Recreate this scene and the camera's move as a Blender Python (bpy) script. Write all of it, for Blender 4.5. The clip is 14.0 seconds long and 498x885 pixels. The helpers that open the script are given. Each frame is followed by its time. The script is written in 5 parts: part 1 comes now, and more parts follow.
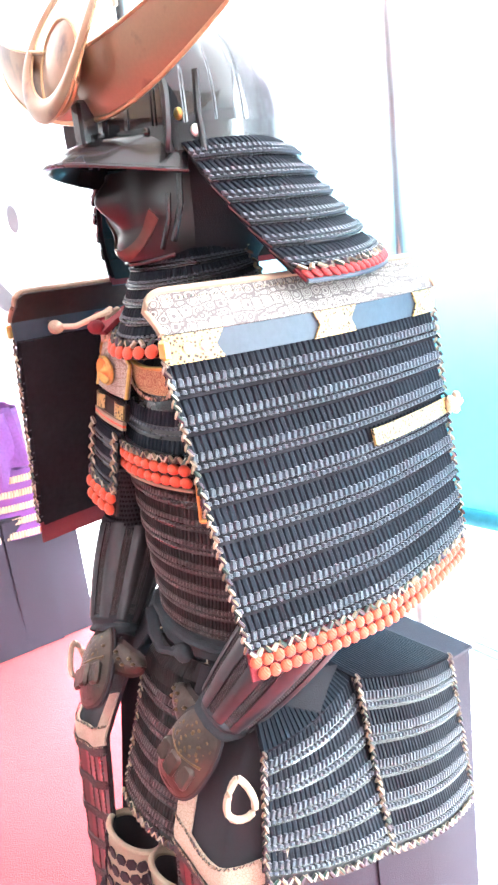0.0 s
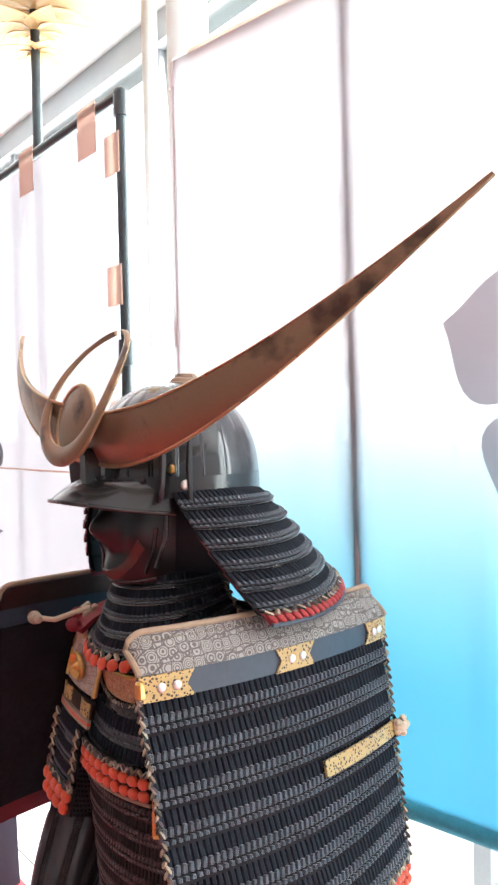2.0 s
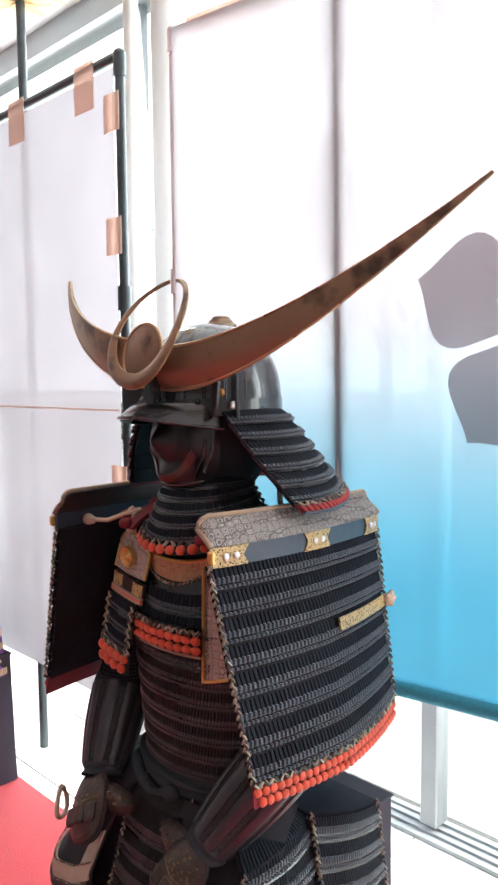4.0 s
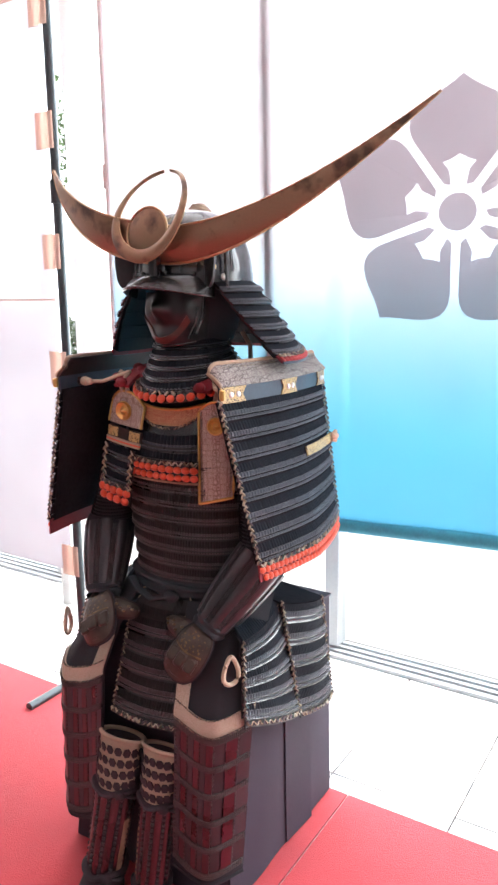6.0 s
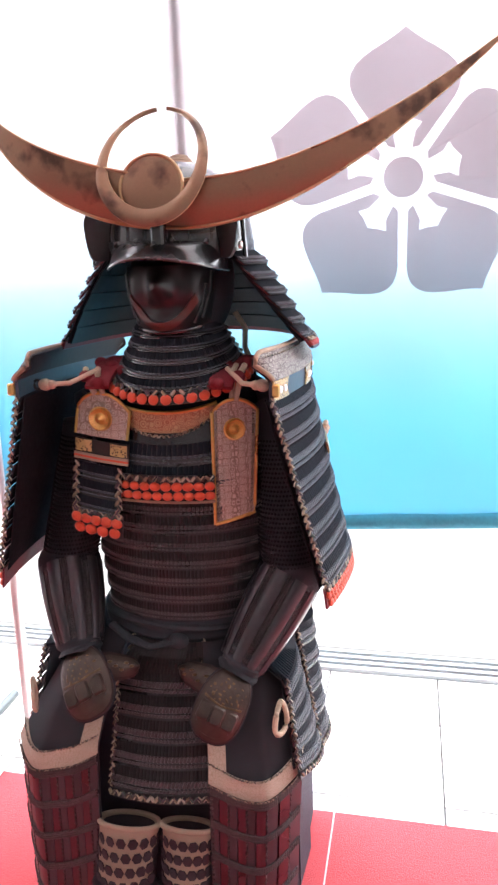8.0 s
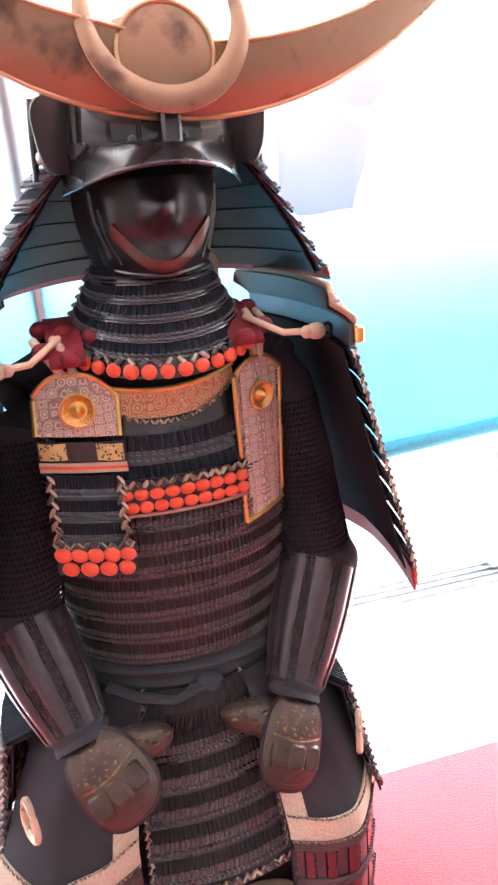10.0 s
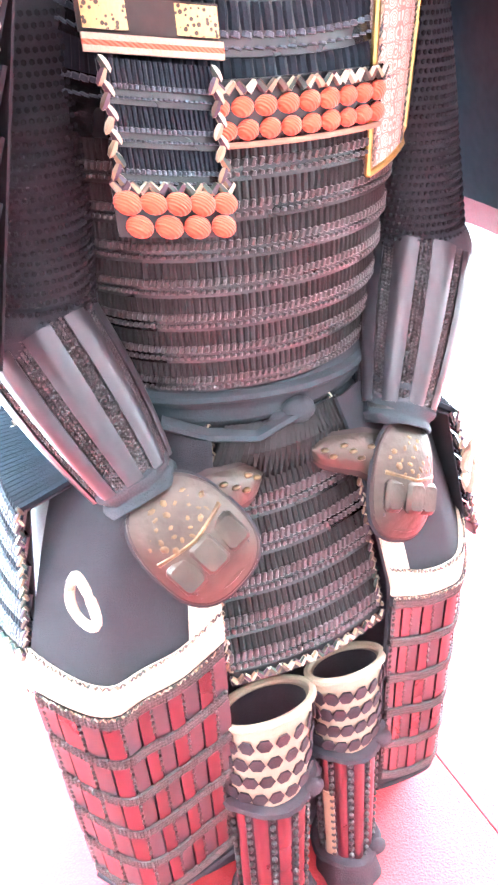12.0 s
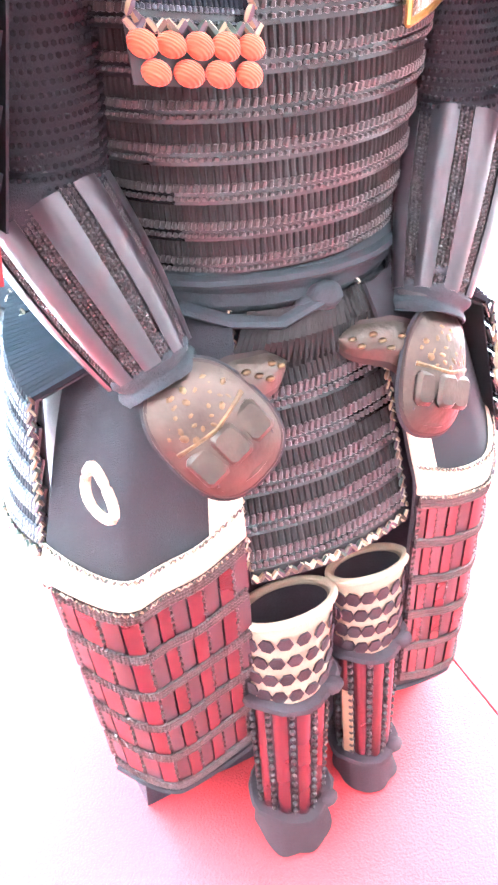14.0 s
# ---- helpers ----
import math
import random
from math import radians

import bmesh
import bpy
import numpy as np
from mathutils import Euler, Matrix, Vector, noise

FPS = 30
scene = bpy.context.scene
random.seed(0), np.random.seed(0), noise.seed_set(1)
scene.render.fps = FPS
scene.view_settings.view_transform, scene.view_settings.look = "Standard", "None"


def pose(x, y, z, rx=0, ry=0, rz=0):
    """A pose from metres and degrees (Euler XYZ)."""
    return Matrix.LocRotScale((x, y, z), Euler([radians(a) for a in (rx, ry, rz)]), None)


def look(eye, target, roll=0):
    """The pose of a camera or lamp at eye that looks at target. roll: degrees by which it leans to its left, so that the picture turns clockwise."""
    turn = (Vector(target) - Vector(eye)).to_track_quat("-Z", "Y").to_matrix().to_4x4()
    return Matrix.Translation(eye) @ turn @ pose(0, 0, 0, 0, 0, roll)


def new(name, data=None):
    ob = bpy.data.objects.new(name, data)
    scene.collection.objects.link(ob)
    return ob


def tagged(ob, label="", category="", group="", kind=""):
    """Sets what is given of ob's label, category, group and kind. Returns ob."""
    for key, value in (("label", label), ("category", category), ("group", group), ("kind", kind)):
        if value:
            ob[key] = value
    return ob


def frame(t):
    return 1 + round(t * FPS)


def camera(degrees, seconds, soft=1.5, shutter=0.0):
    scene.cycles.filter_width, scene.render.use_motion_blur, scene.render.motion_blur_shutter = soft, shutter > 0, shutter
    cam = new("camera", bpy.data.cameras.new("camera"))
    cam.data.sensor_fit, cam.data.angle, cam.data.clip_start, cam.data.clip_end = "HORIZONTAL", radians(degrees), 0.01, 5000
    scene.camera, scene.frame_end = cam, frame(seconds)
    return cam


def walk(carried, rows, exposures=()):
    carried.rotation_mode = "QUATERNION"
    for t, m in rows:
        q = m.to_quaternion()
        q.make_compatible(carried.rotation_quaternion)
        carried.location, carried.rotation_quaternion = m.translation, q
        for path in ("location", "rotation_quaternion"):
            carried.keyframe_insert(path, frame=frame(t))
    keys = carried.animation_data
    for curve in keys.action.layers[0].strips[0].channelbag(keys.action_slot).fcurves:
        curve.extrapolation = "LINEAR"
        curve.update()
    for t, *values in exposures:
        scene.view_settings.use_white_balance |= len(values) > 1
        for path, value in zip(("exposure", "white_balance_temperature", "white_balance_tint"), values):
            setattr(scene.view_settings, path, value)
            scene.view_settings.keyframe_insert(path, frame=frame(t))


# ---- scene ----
cam = camera(36.8, 14.0, soft=2.5)
METRES, EYE, TILT, LEAN, TURN = 2.4, 1.08, -16.0, 6.0, 52.5
ROWS = [
    (0.0, 0.0, 0.0, 0.0, 0.0, -0.0, -0.0),
    (0.5, -0.0057, -0.0063, 0.0165, -0.13, 5.15, -1.58),
    (1.0, -0.0072, -0.019, 0.0352, -0.97, 9.97, -2.84),
    (1.5, -0.008, -0.0353, 0.0461, -2.27, 13.26, -3.76),
    (2.0, -0.0086, -0.0446, 0.0525, -3.69, 15.32, -3.9),
    (2.5, -0.0104, -0.0478, 0.0524, -5.05, 16.23, -3.73),
    (3.0, -0.0161, -0.0665, 0.0449, -6.26, 15.74, -3.68),
    (3.5, -0.0347, -0.0966, 0.0304, -7.55, 14.0, -3.45),
    (6.0, -0.187, -0.1949, -0.0469, -20.63, 5.67, 0.62),
    (6.5, -0.2052, -0.1575, -0.0391, -25.29, 5.01, 2.29),
    (7.0, -0.2333, -0.1208, -0.0278, -29.46, 4.38, 3.46),
    (9.5, -0.3601, 0.1381, 0.0161, -60.3, -1.79, 15.45),
    (10.0, -0.3347, 0.1905, 0.0372, -67.12, -6.5, 17.01),
    (10.5, -0.3187, 0.2526, 0.0389, -72.37, -11.1, 17.36),
    (11.0, -0.3119, 0.2857, 0.0373, -76.78, -17.42, 17.05),
    (11.5, -0.2939, 0.3101, 0.0121, -78.73, -21.53, 16.15),
    (12.0, -0.279, 0.3278, -0.0041, -78.65, -24.9, 15.43),
    (12.5, -0.2743, 0.3376, -0.0113, -78.93, -27.01, 15.45),
    (13.0, -0.2725, 0.34, -0.0165, -78.9, -29.15, 15.39),
    (13.5, -0.2741, 0.34, -0.0215, -78.68, -30.7, 15.48),
    (14.0, -0.2737, 0.3377, -0.0189, -77.88, -30.53, 15.61),
]
walk(cam, [(t, pose(0.747, -0.496, EYE, TILT, LEAN, TURN) @ pose(METRES * x, METRES * y, METRES * z, 90 + pitch, roll, yaw)) for t, x, y, z, yaw, pitch, roll in ROWS], [(0.0, 2.95, 6050, 6), (0.8, 2.2, 6350, 9), (1.6, 1.5, 6500, 10), (3.0, 0.65, 6500, 10), (3.7, 0.7, 6500, 10), (6.0, 1.2, 6500, 16), (7.2, 1.35, 6500, 18), (9.5, 1.78, 6500, 21), (10.0, 2.3, 6500, 18), (10.5, 3.0, 6400, 13), (11.2, 3.75, 6000, 6), (12.0, 4.55, 5450, 0), (13.0, 4.65, 5550, 2), (14.0, 4.55, 5600, 4)])

# ---- light ----
world = bpy.data.worlds.new("sky")
scene.world = world
world.use_nodes = True
wn = world.node_tree
sky = wn.nodes.new("ShaderNodeTexSky")
sky.sky_type, sky.sun_disc = "NISHITA", False
sky.sun_elevation, sky.sun_rotation, sky.air_density, sky.dust_density = radians(48), radians(72), 1.0, 2.0
wn.nodes["Background"].inputs[1].default_value = 0.12
wn.links.new(sky.outputs[0], wn.nodes["Background"].inputs[0])
sun = new("sun", bpy.data.lights.new("sun", "SUN"))
sun.data.energy, sun.data.angle, sun.data.color = 3.0, radians(0.6), (1.0, 0.95, 0.88)
sun.matrix_world = look((6.0, 2.0, 7.0), (0, 0, 0))


def window_light(name, m, w, h, watts, color=(0.93, 0.97, 1.0)):
    ob = new(name, bpy.data.lights.new(name, "AREA"))
    ob.data.shape, ob.data.size, ob.data.size_y, ob.data.energy, ob.data.color = "RECTANGLE", w, h, watts, color
    ob.matrix_world = m
    return ob


window_light("sky_light_back", look((-0.6, 0.98, 1.4), (-0.6, -3.0, 1.1)), 7.6, 2.2, 260)


# ---- materials ----
def material(name, base, rough=0.6, metal=0.0, vary=0.25, scale=8.0, fine=120.0, bump=0.15, second=None, island=0.0,
             coat=0.0, sheen=0.0, spec=0.5, dist=0.002, piece=0.0, steps=(0.36, 0.66)):
    """A surface with broad and fine variation, wear towards a second colour, and fine relief."""
    m = bpy.data.materials.new(name)
    m.use_nodes = True
    n, l = m.node_tree.nodes, m.node_tree.links
    b = n["Principled BSDF"]
    b.inputs["Roughness"].default_value, b.inputs["Metallic"].default_value = rough, metal
    b.inputs["Coat Weight"].default_value, b.inputs["Sheen Weight"].default_value = coat, sheen
    b.inputs["Specular IOR Level"].default_value = spec
    co = n.new("ShaderNodeTexCoord")
    big, small = n.new("ShaderNodeTexNoise"), n.new("ShaderNodeTexNoise")
    big.inputs["Scale"].default_value, big.inputs["Detail"].default_value = scale, 5
    small.inputs["Scale"].default_value, small.inputs["Detail"].default_value = fine, 3
    for q in (big, small):
        l.new(co.outputs["Object"], q.inputs["Vector"])
    ramp = n.new("ShaderNodeValToRGB")
    ramp.color_ramp.elements[0].position, ramp.color_ramp.elements[1].position = steps
    sec = second or tuple(c * (1 - vary) for c in base)
    ramp.color_ramp.elements[0].color, ramp.color_ramp.elements[1].color = (*sec, 1), (*base, 1)
    l.new(big.outputs[0], ramp.inputs[0])
    mix = n.new("ShaderNodeMix")
    mix.data_type, mix.blend_type = "RGBA", "MULTIPLY"
    mix.inputs[0].default_value = 1.0
    l.new(ramp.outputs[0], mix.inputs[6])
    grain = n.new("ShaderNodeMapRange")
    grain.inputs[3].default_value, grain.inputs[4].default_value = 1 - vary, 1 + vary
    l.new(small.outputs[0], grain.inputs[0])
    out = grain.outputs[0]
    for amount, node, sock in ((island, "ShaderNodeNewGeometry", "Random Per Island"), (piece, "ShaderNodeObjectInfo", "Random")):
        if amount:
            r, mr, mu = n.new(node), n.new("ShaderNodeMapRange"), n.new("ShaderNodeMath")
            mr.inputs[3].default_value, mr.inputs[4].default_value = 1 - amount, 1 + amount
            l.new(r.outputs[sock], mr.inputs[0])
            mu.operation = "MULTIPLY"
            l.new(mr.outputs[0], mu.inputs[0])
            l.new(out, mu.inputs[1])
            out = mu.outputs[0]
    l.new(out, mix.inputs[7])
    l.new(mix.outputs[2], b.inputs["Base Color"])
    rr = n.new("ShaderNodeMapRange")
    rr.inputs[3].default_value, rr.inputs[4].default_value = max(rough - 0.1, 0.03), min(rough + 0.12, 1)
    l.new(big.outputs[0], rr.inputs[0])
    l.new(rr.outputs[0], b.inputs["Roughness"])
    bp = n.new("ShaderNodeBump")
    bp.inputs["Strength"].default_value, bp.inputs["Distance"].default_value = bump, dist
    l.new(small.outputs[0], bp.inputs["Height"])
    l.new(bp.outputs[0], b.inputs["Normal"])
    return m


def island_colours(name, colours, rough=0.6):
    """Each loose piece takes one of a few colours."""
    m = material(name, (1, 1, 1), rough, vary=0.2, fine=400)
    n, l = m.node_tree.nodes, m.node_tree.links
    r, ramp = n.new("ShaderNodeNewGeometry"), n.new("ShaderNodeValToRGB")
    ramp.color_ramp.interpolation = "CONSTANT"
    while len(ramp.color_ramp.elements) < len(colours):
        ramp.color_ramp.elements.new(0.5)
    for i, c in enumerate(colours):
        ramp.color_ramp.elements[i].position = i / len(colours)
        ramp.color_ramp.elements[i].color = (*c, 1)
    l.new(r.outputs["Random Per Island"], ramp.inputs[0])
    l.new(ramp.outputs[0], n["Principled BSDF"].inputs["Base Color"])
    return m


def printed(name, base, ink, scale, rough=0.6, rings=0.0, width=0.09, spread=1.0, dots=0.0):
    """Cloth or leather printed with a small all-over figure."""
    m = material(name, base, rough, vary=0.15, fine=300, bump=0.3)
    n, l = m.node_tree.nodes, m.node_tree.links
    co = n.new("ShaderNodeTexCoord")
    vo = n.new("ShaderNodeTexVoronoi")
    vo.feature = "DISTANCE_TO_EDGE"
    vo.inputs["Scale"].default_value, vo.inputs["Randomness"].default_value = scale, spread
    l.new(co.outputs["Object"], vo.inputs["Vector"])
    v2 = n.new("ShaderNodeTexVoronoi")
    v2.inputs["Scale"].default_value, v2.inputs["Randomness"].default_value = scale, spread
    l.new(co.outputs["Object"], v2.inputs["Vector"])
    wave = n.new("ShaderNodeMath")
    wave.operation = "MULTIPLY"
    wave.inputs[1].default_value = rings
    l.new(v2.outputs["Distance"], wave.inputs[0])
    sn = n.new("ShaderNodeMath")
    sn.operation = "SINE"
    l.new(wave.outputs[0], sn.inputs[0])
    th = n.new("ShaderNodeMath")
    th.operation, th.inputs[1].default_value = "GREATER_THAN", 0.35
    l.new(sn.outputs[0], th.inputs[0])
    ed = n.new("ShaderNodeMath")
    ed.operation, ed.inputs[1].default_value = "LESS_THAN", width
    l.new(vo.outputs["Distance"], ed.inputs[0])
    mx = n.new("ShaderNodeMath")
    mx.operation = "MAXIMUM"
    l.new(th.outputs[0], mx.inputs[0])
    l.new(ed.outputs[0], mx.inputs[1])
    if dots:
        th.operation, th.inputs[1].default_value = "LESS_THAN", dots
        l.new(v2.outputs["Distance"], th.inputs[0])
    b = n["Principled BSDF"]
    old = b.inputs["Base Color"].links[0].from_socket
    mix = n.new("ShaderNodeMix")
    mix.data_type = "RGBA"
    l.new(mx.outputs[0], mix.inputs[0])
    l.new(old, mix.inputs[6])
    mix.inputs[7].default_value = (*ink, 1)
    l.new(mix.outputs[2], b.inputs["Base Color"])
    return m


def hanging_cloth(name, top, low, z0, z1, through_share=0.5):
    """Thin cloth dyed from one colour at height z1 to another at z0; light comes through it."""
    m = bpy.data.materials.new(name)
    m.use_nodes = True
    n, l = m.node_tree.nodes, m.node_tree.links
    n.remove(n["Principled BSDF"])
    co, sep, mr, ramp = (n.new(k) for k in ("ShaderNodeTexCoord", "ShaderNodeSeparateXYZ", "ShaderNodeMapRange", "ShaderNodeValToRGB"))
    l.new(co.outputs["Object"], sep.inputs[0])
    l.new(sep.outputs[2], mr.inputs[0])
    mr.inputs[1].default_value, mr.inputs[2].default_value = z0, z1
    ramp.color_ramp.elements[0].color, ramp.color_ramp.elements[1].color = (*low, 1), (*top, 1)
    ramp.color_ramp.interpolation = "EASE"
    l.new(mr.outputs[0], ramp.inputs[0])
    weave = n.new("ShaderNodeTexNoise")
    weave.inputs["Scale"].default_value = 3.0
    l.new(co.outputs["Object"], weave.inputs["Vector"])
    wr = n.new("ShaderNodeMapRange")
    wr.inputs[3].default_value, wr.inputs[4].default_value = 0.88, 1.08
    l.new(weave.outputs[0], wr.inputs[0])
    mu = n.new("ShaderNodeMix")
    mu.data_type, mu.blend_type = "RGBA", "MULTIPLY"
    mu.inputs[0].default_value = 1.0
    l.new(ramp.outputs[0], mu.inputs[6])
    l.new(wr.outputs[0], mu.inputs[7])
    d, t, mx = n.new("ShaderNodeBsdfDiffuse"), n.new("ShaderNodeBsdfTranslucent"), n.new("ShaderNodeMixShader")
    mx.inputs[0].default_value = through_share
    for q in (d, t):
        l.new(mu.outputs[2], q.inputs[0])
    l.new(d.outputs[0], mx.inputs[1])
    l.new(t.outputs[0], mx.inputs[2])
    clear, thin = n.new("ShaderNodeBsdfTransparent"), n.new("ShaderNodeMixShader")
    l.new(mu.outputs[2], clear.inputs[0])
    thin.inputs[0].default_value = 0.44
    l.new(mx.outputs[0], thin.inputs[1])
    l.new(clear.outputs[0], thin.inputs[2])
    l.new(thin.outputs[0], n["Material Output"].inputs[0])
    return m


def pane_glass(name):
    m = bpy.data.materials.new(name)
    m.use_nodes = True
    n, l = m.node_tree.nodes, m.node_tree.links
    n.remove(n["Principled BSDF"])
    tr, gl, mx = (n.new(k) for k in ("ShaderNodeBsdfTransparent", "ShaderNodeBsdfGlossy", "ShaderNodeMixShader"))
    gl.inputs["Roughness"].default_value = 0.02
    tr.inputs[0].default_value = (0.94, 0.97, 0.96, 1)
    mx.inputs[0].default_value = 0.05
    l.new(tr.outputs[0], mx.inputs[1])
    l.new(gl.outputs[0], mx.inputs[2])
    l.new(mx.outputs[0], n["Material Output"].inputs[0])
    return m


LACQUER = material("black_lacquer", (0.02, 0.02, 0.023), 0.26, vary=0.3, coat=0.4, bump=0.05)
LACQUER_DULL = material("dull_black_lacquer", (0.026, 0.024, 0.027), 0.42, vary=0.3, bump=0.1)
BOWL = material("lacquered_iron", (0.019, 0.022, 0.028), 0.22, metal=0.0, vary=0.25, coat=0.6, bump=0.05)
MATT_BLACK = material("matt_black_backing", (0.026, 0.024, 0.028), 0.75, vary=0.3, bump=0.2, spec=0.0)
# one navy silk: loops coloured lighter as lit, cords darker for shade between rows
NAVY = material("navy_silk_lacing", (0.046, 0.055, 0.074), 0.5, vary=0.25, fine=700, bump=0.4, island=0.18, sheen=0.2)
NAVY_SHADED = material("shaded_navy_cord", (0.0165, 0.0195, 0.027), 0.75, vary=0.2, fine=700, bump=0.3, island=0.16, spec=0.12)
BROWN = material("brown_black_silk_lacing", (0.056, 0.048, 0.048), 0.55, vary=0.2, fine=700, bump=0.4, island=0.15, sheen=0.25)
PURPLE = material("purple_black_silk_lacing", (0.072, 0.046, 0.051), 0.55, vary=0.2, fine=700, bump=0.4, island=0.15, sheen=0.25)
BROWN_DARK = material("dark_brown_cord", (0.031, 0.029, 0.029), 0.75, vary=0.2, fine=700, bump=0.3, island=0.14, spec=0.15)
ORANGE = material("orange_red_silk", (0.72, 0.085, 0.03), 0.6, vary=0.18, fine=900, bump=0.5, island=0.15, sheen=0.2)
wave = ORANGE.node_tree.nodes.new("ShaderNodeTexWave")
wave.inputs["Scale"].default_value, wave.inputs["Distortion"].default_value, wave.bands_direction = 210.0, 1.5, "DIAGONAL"
ORANGE.node_tree.links.new(ORANGE.node_tree.nodes["Texture Coordinate"].outputs["Object"], wave.inputs["Vector"])
ORANGE.node_tree.links.new(wave.outputs[1], ORANGE.node_tree.nodes["Bump"].inputs["Height"])
ORANGE.node_tree.nodes["Bump"].inputs["Distance"].default_value = 0.0012
CRIMSON = material("crimson_silk", (0.36, 0.03, 0.03), 0.6, vary=0.25, fine=900, bump=0.5, island=0.2)
DEEP_RED = material("deep_red_brocade", (0.2, 0.01, 0.02), 0.7, vary=0.3, fine=500, bump=0.4)
BRAID = island_colours("cream_green_braid", [(0.34, 0.28, 0.19), (0.03, 0.05, 0.04), (0.22, 0.16, 0.1), (0.06, 0.035, 0.05), (0.36, 0.32, 0.25), (0.08, 0.055, 0.04)])
GOLD = material("gilt_metal", (0.78, 0.5, 0.17), 0.3, metal=0.9, vary=0.25, fine=260, bump=0.25)
GILT_FIT = printed("pierced_gilt_fitting", (0.5, 0.34, 0.13), (0.05, 0.03, 0.02), 260.0, 0.34, 0.0, 0.0, 0.8, 0.36)
CREST = material("worn_gold_lacquer", (0.27, 0.165, 0.098), 0.32, metal=0.55, vary=0.08, scale=19, second=(0.085, 0.05, 0.035), fine=300, bump=0.03, coat=0.15, steps=(0.33, 0.45))
# brighter gold that paints the highlight along the crest edges
CREST_RIM = material("highlit_gold_edge", (0.5, 0.33, 0.18), 0.28, metal=0.75, vary=0.2, fine=300)
LINING = material("blue_black_lining", (0.007, 0.009, 0.0105), 0.55, vary=0.25, spec=0.12, bump=0.05)
WHITE_METAL = material("silvered_rivet", (0.8, 0.78, 0.74), 0.3, metal=0.6)
# same leather twice: darker for the crowns, lighter for breast guards in frontal light
LEATHER = printed("stencilled_grey_leather", (0.32, 0.29, 0.265), (0.1, 0.08, 0.075), 84.0, 0.65, 36.0, 0.05, 0.3)
LEATHER_LIT = printed("stencilled_lit_leather", (0.62, 0.54, 0.46), (0.27, 0.2, 0.16), 96.0, 0.65, 34.0, 0.05, 0.3)
LEATHER_GOLD = printed("stencilled_tan_leather", (0.62, 0.42, 0.22), (0.36, 0.16, 0.08), 90.0, 0.6, 30.0, 0.03)
LEATHER_DARK = material("smoked_brown_leather", (0.045, 0.03, 0.027), 0.55, spec=0.25, vary=0.3)
NAVY_BAND = material("blue_grey_band", (0.045, 0.06, 0.085), 0.5, vary=0.2)
TAN_EDGE = material("tan_leather_edging", (0.35, 0.24, 0.16), 0.6, vary=0.2)
CORD = material("cream_braided_cord", (0.6, 0.47, 0.34), 0.75, vary=0.3, fine=600, bump=0.6, island=0.12)
CLOTH = material("black_sleeve_cloth", (0.027, 0.027, 0.034), 0.88, vary=0.3, fine=900, bump=0.5)
CHAIN = material("black_iron_mail", (0.07, 0.064, 0.066), 0.5, metal=0.2, vary=0.4, fine=500, bump=0.6, island=0.3)
MAIL_BROWN = material("brown_thread_mail", (0.062, 0.049, 0.049), 0.6, vary=0.3, fine=500, bump=0.5, island=0.3)
SPLINT = material("brown_lacquered_splint", (0.045, 0.04, 0.047), 0.33, metal=0.25, vary=0.25, coat=0.3, bump=0.05)
HAND_PLATE = material("russet_embossed_iron", (0.085, 0.066, 0.054), 0.36, metal=0.6, vary=0.1, scale=30, second=(0.05, 0.038, 0.032), fine=130, bump=0.35, dist=0.003)
EMBOSS = material("worn_gilt_iron", (0.2, 0.135, 0.07), 0.3, metal=0.8, vary=0.25, scale=60, second=(0.08, 0.055, 0.035), fine=400, bump=0.3)
RED_PLATE = material("red_lacquered_plate", (0.055, 0.0045, 0.0105), 0.28, vary=0.25, coat=0.4, bump=0.04, piece=0.25)
BAND = printed("cream_brocade_band", (0.54, 0.46, 0.36), (0.38, 0.31, 0.22), 260.0, 0.75, 0.0, 0.05)
KNEE = material("cream_hemp_cloth", (0.38, 0.29, 0.21), 0.8, vary=0.15, fine=500, bump=0.4)
HEX = material("dark_purple_cloth", (0.035, 0.022, 0.03), 0.8, vary=0.3, fine=500, bump=0.4)
SASH = material("blue_grey_cotton", (0.036, 0.044, 0.052), 0.9, vary=0.3, scale=25, fine=700, bump=0.5)
DRAPE = material("dark_purple_drape", (0.03, 0.022, 0.038), 0.85, vary=0.25, scale=5, fine=600, bump=0.4)
PURPLE_PLATE = material("dark_purple_lacquered_plate", (0.032, 0.028, 0.034), 0.36, vary=0.25, coat=0.3, bump=0.04, piece=0.25)
MASK_BLACK = material("mask_black_lacquer", (0.011, 0.011, 0.012), 0.33, vary=0.25, bump=0.05)
MASK_RED = material("red_brown_lacquer", (0.1, 0.03, 0.02), 0.4, vary=0.3, coat=0.3)
CARPET = material("red_needle_felt", (0.55, 0.04, 0.052), 0.95, vary=0.2, scale=3, fine=420, bump=0.6, sheen=0.2, dist=0.003)
TILE = material("pale_floor_tile", (0.66, 0.65, 0.63), 0.35, vary=0.07, scale=2.5, fine=160, bump=0.05, piece=0.05)
GROUT = material("grey_grout", (0.13, 0.125, 0.12), 0.9, vary=0.2)
PAINT = material("white_wall_paint", (0.62, 0.61, 0.59), 0.7, vary=0.05, scale=1.5, bump=0.08)
CEIL = material("white_ceiling_paint", (0.82, 0.82, 0.8), 0.8, vary=0.05, scale=1.2, bump=0.08)
PVC = material("white_plastic_pipe", (0.72, 0.66, 0.64), 0.4, vary=0.06, bump=0.03)
PIPE_GREY = material("grey_steel_pipe", (0.42, 0.4, 0.385), 0.45, metal=0.1, vary=0.15)
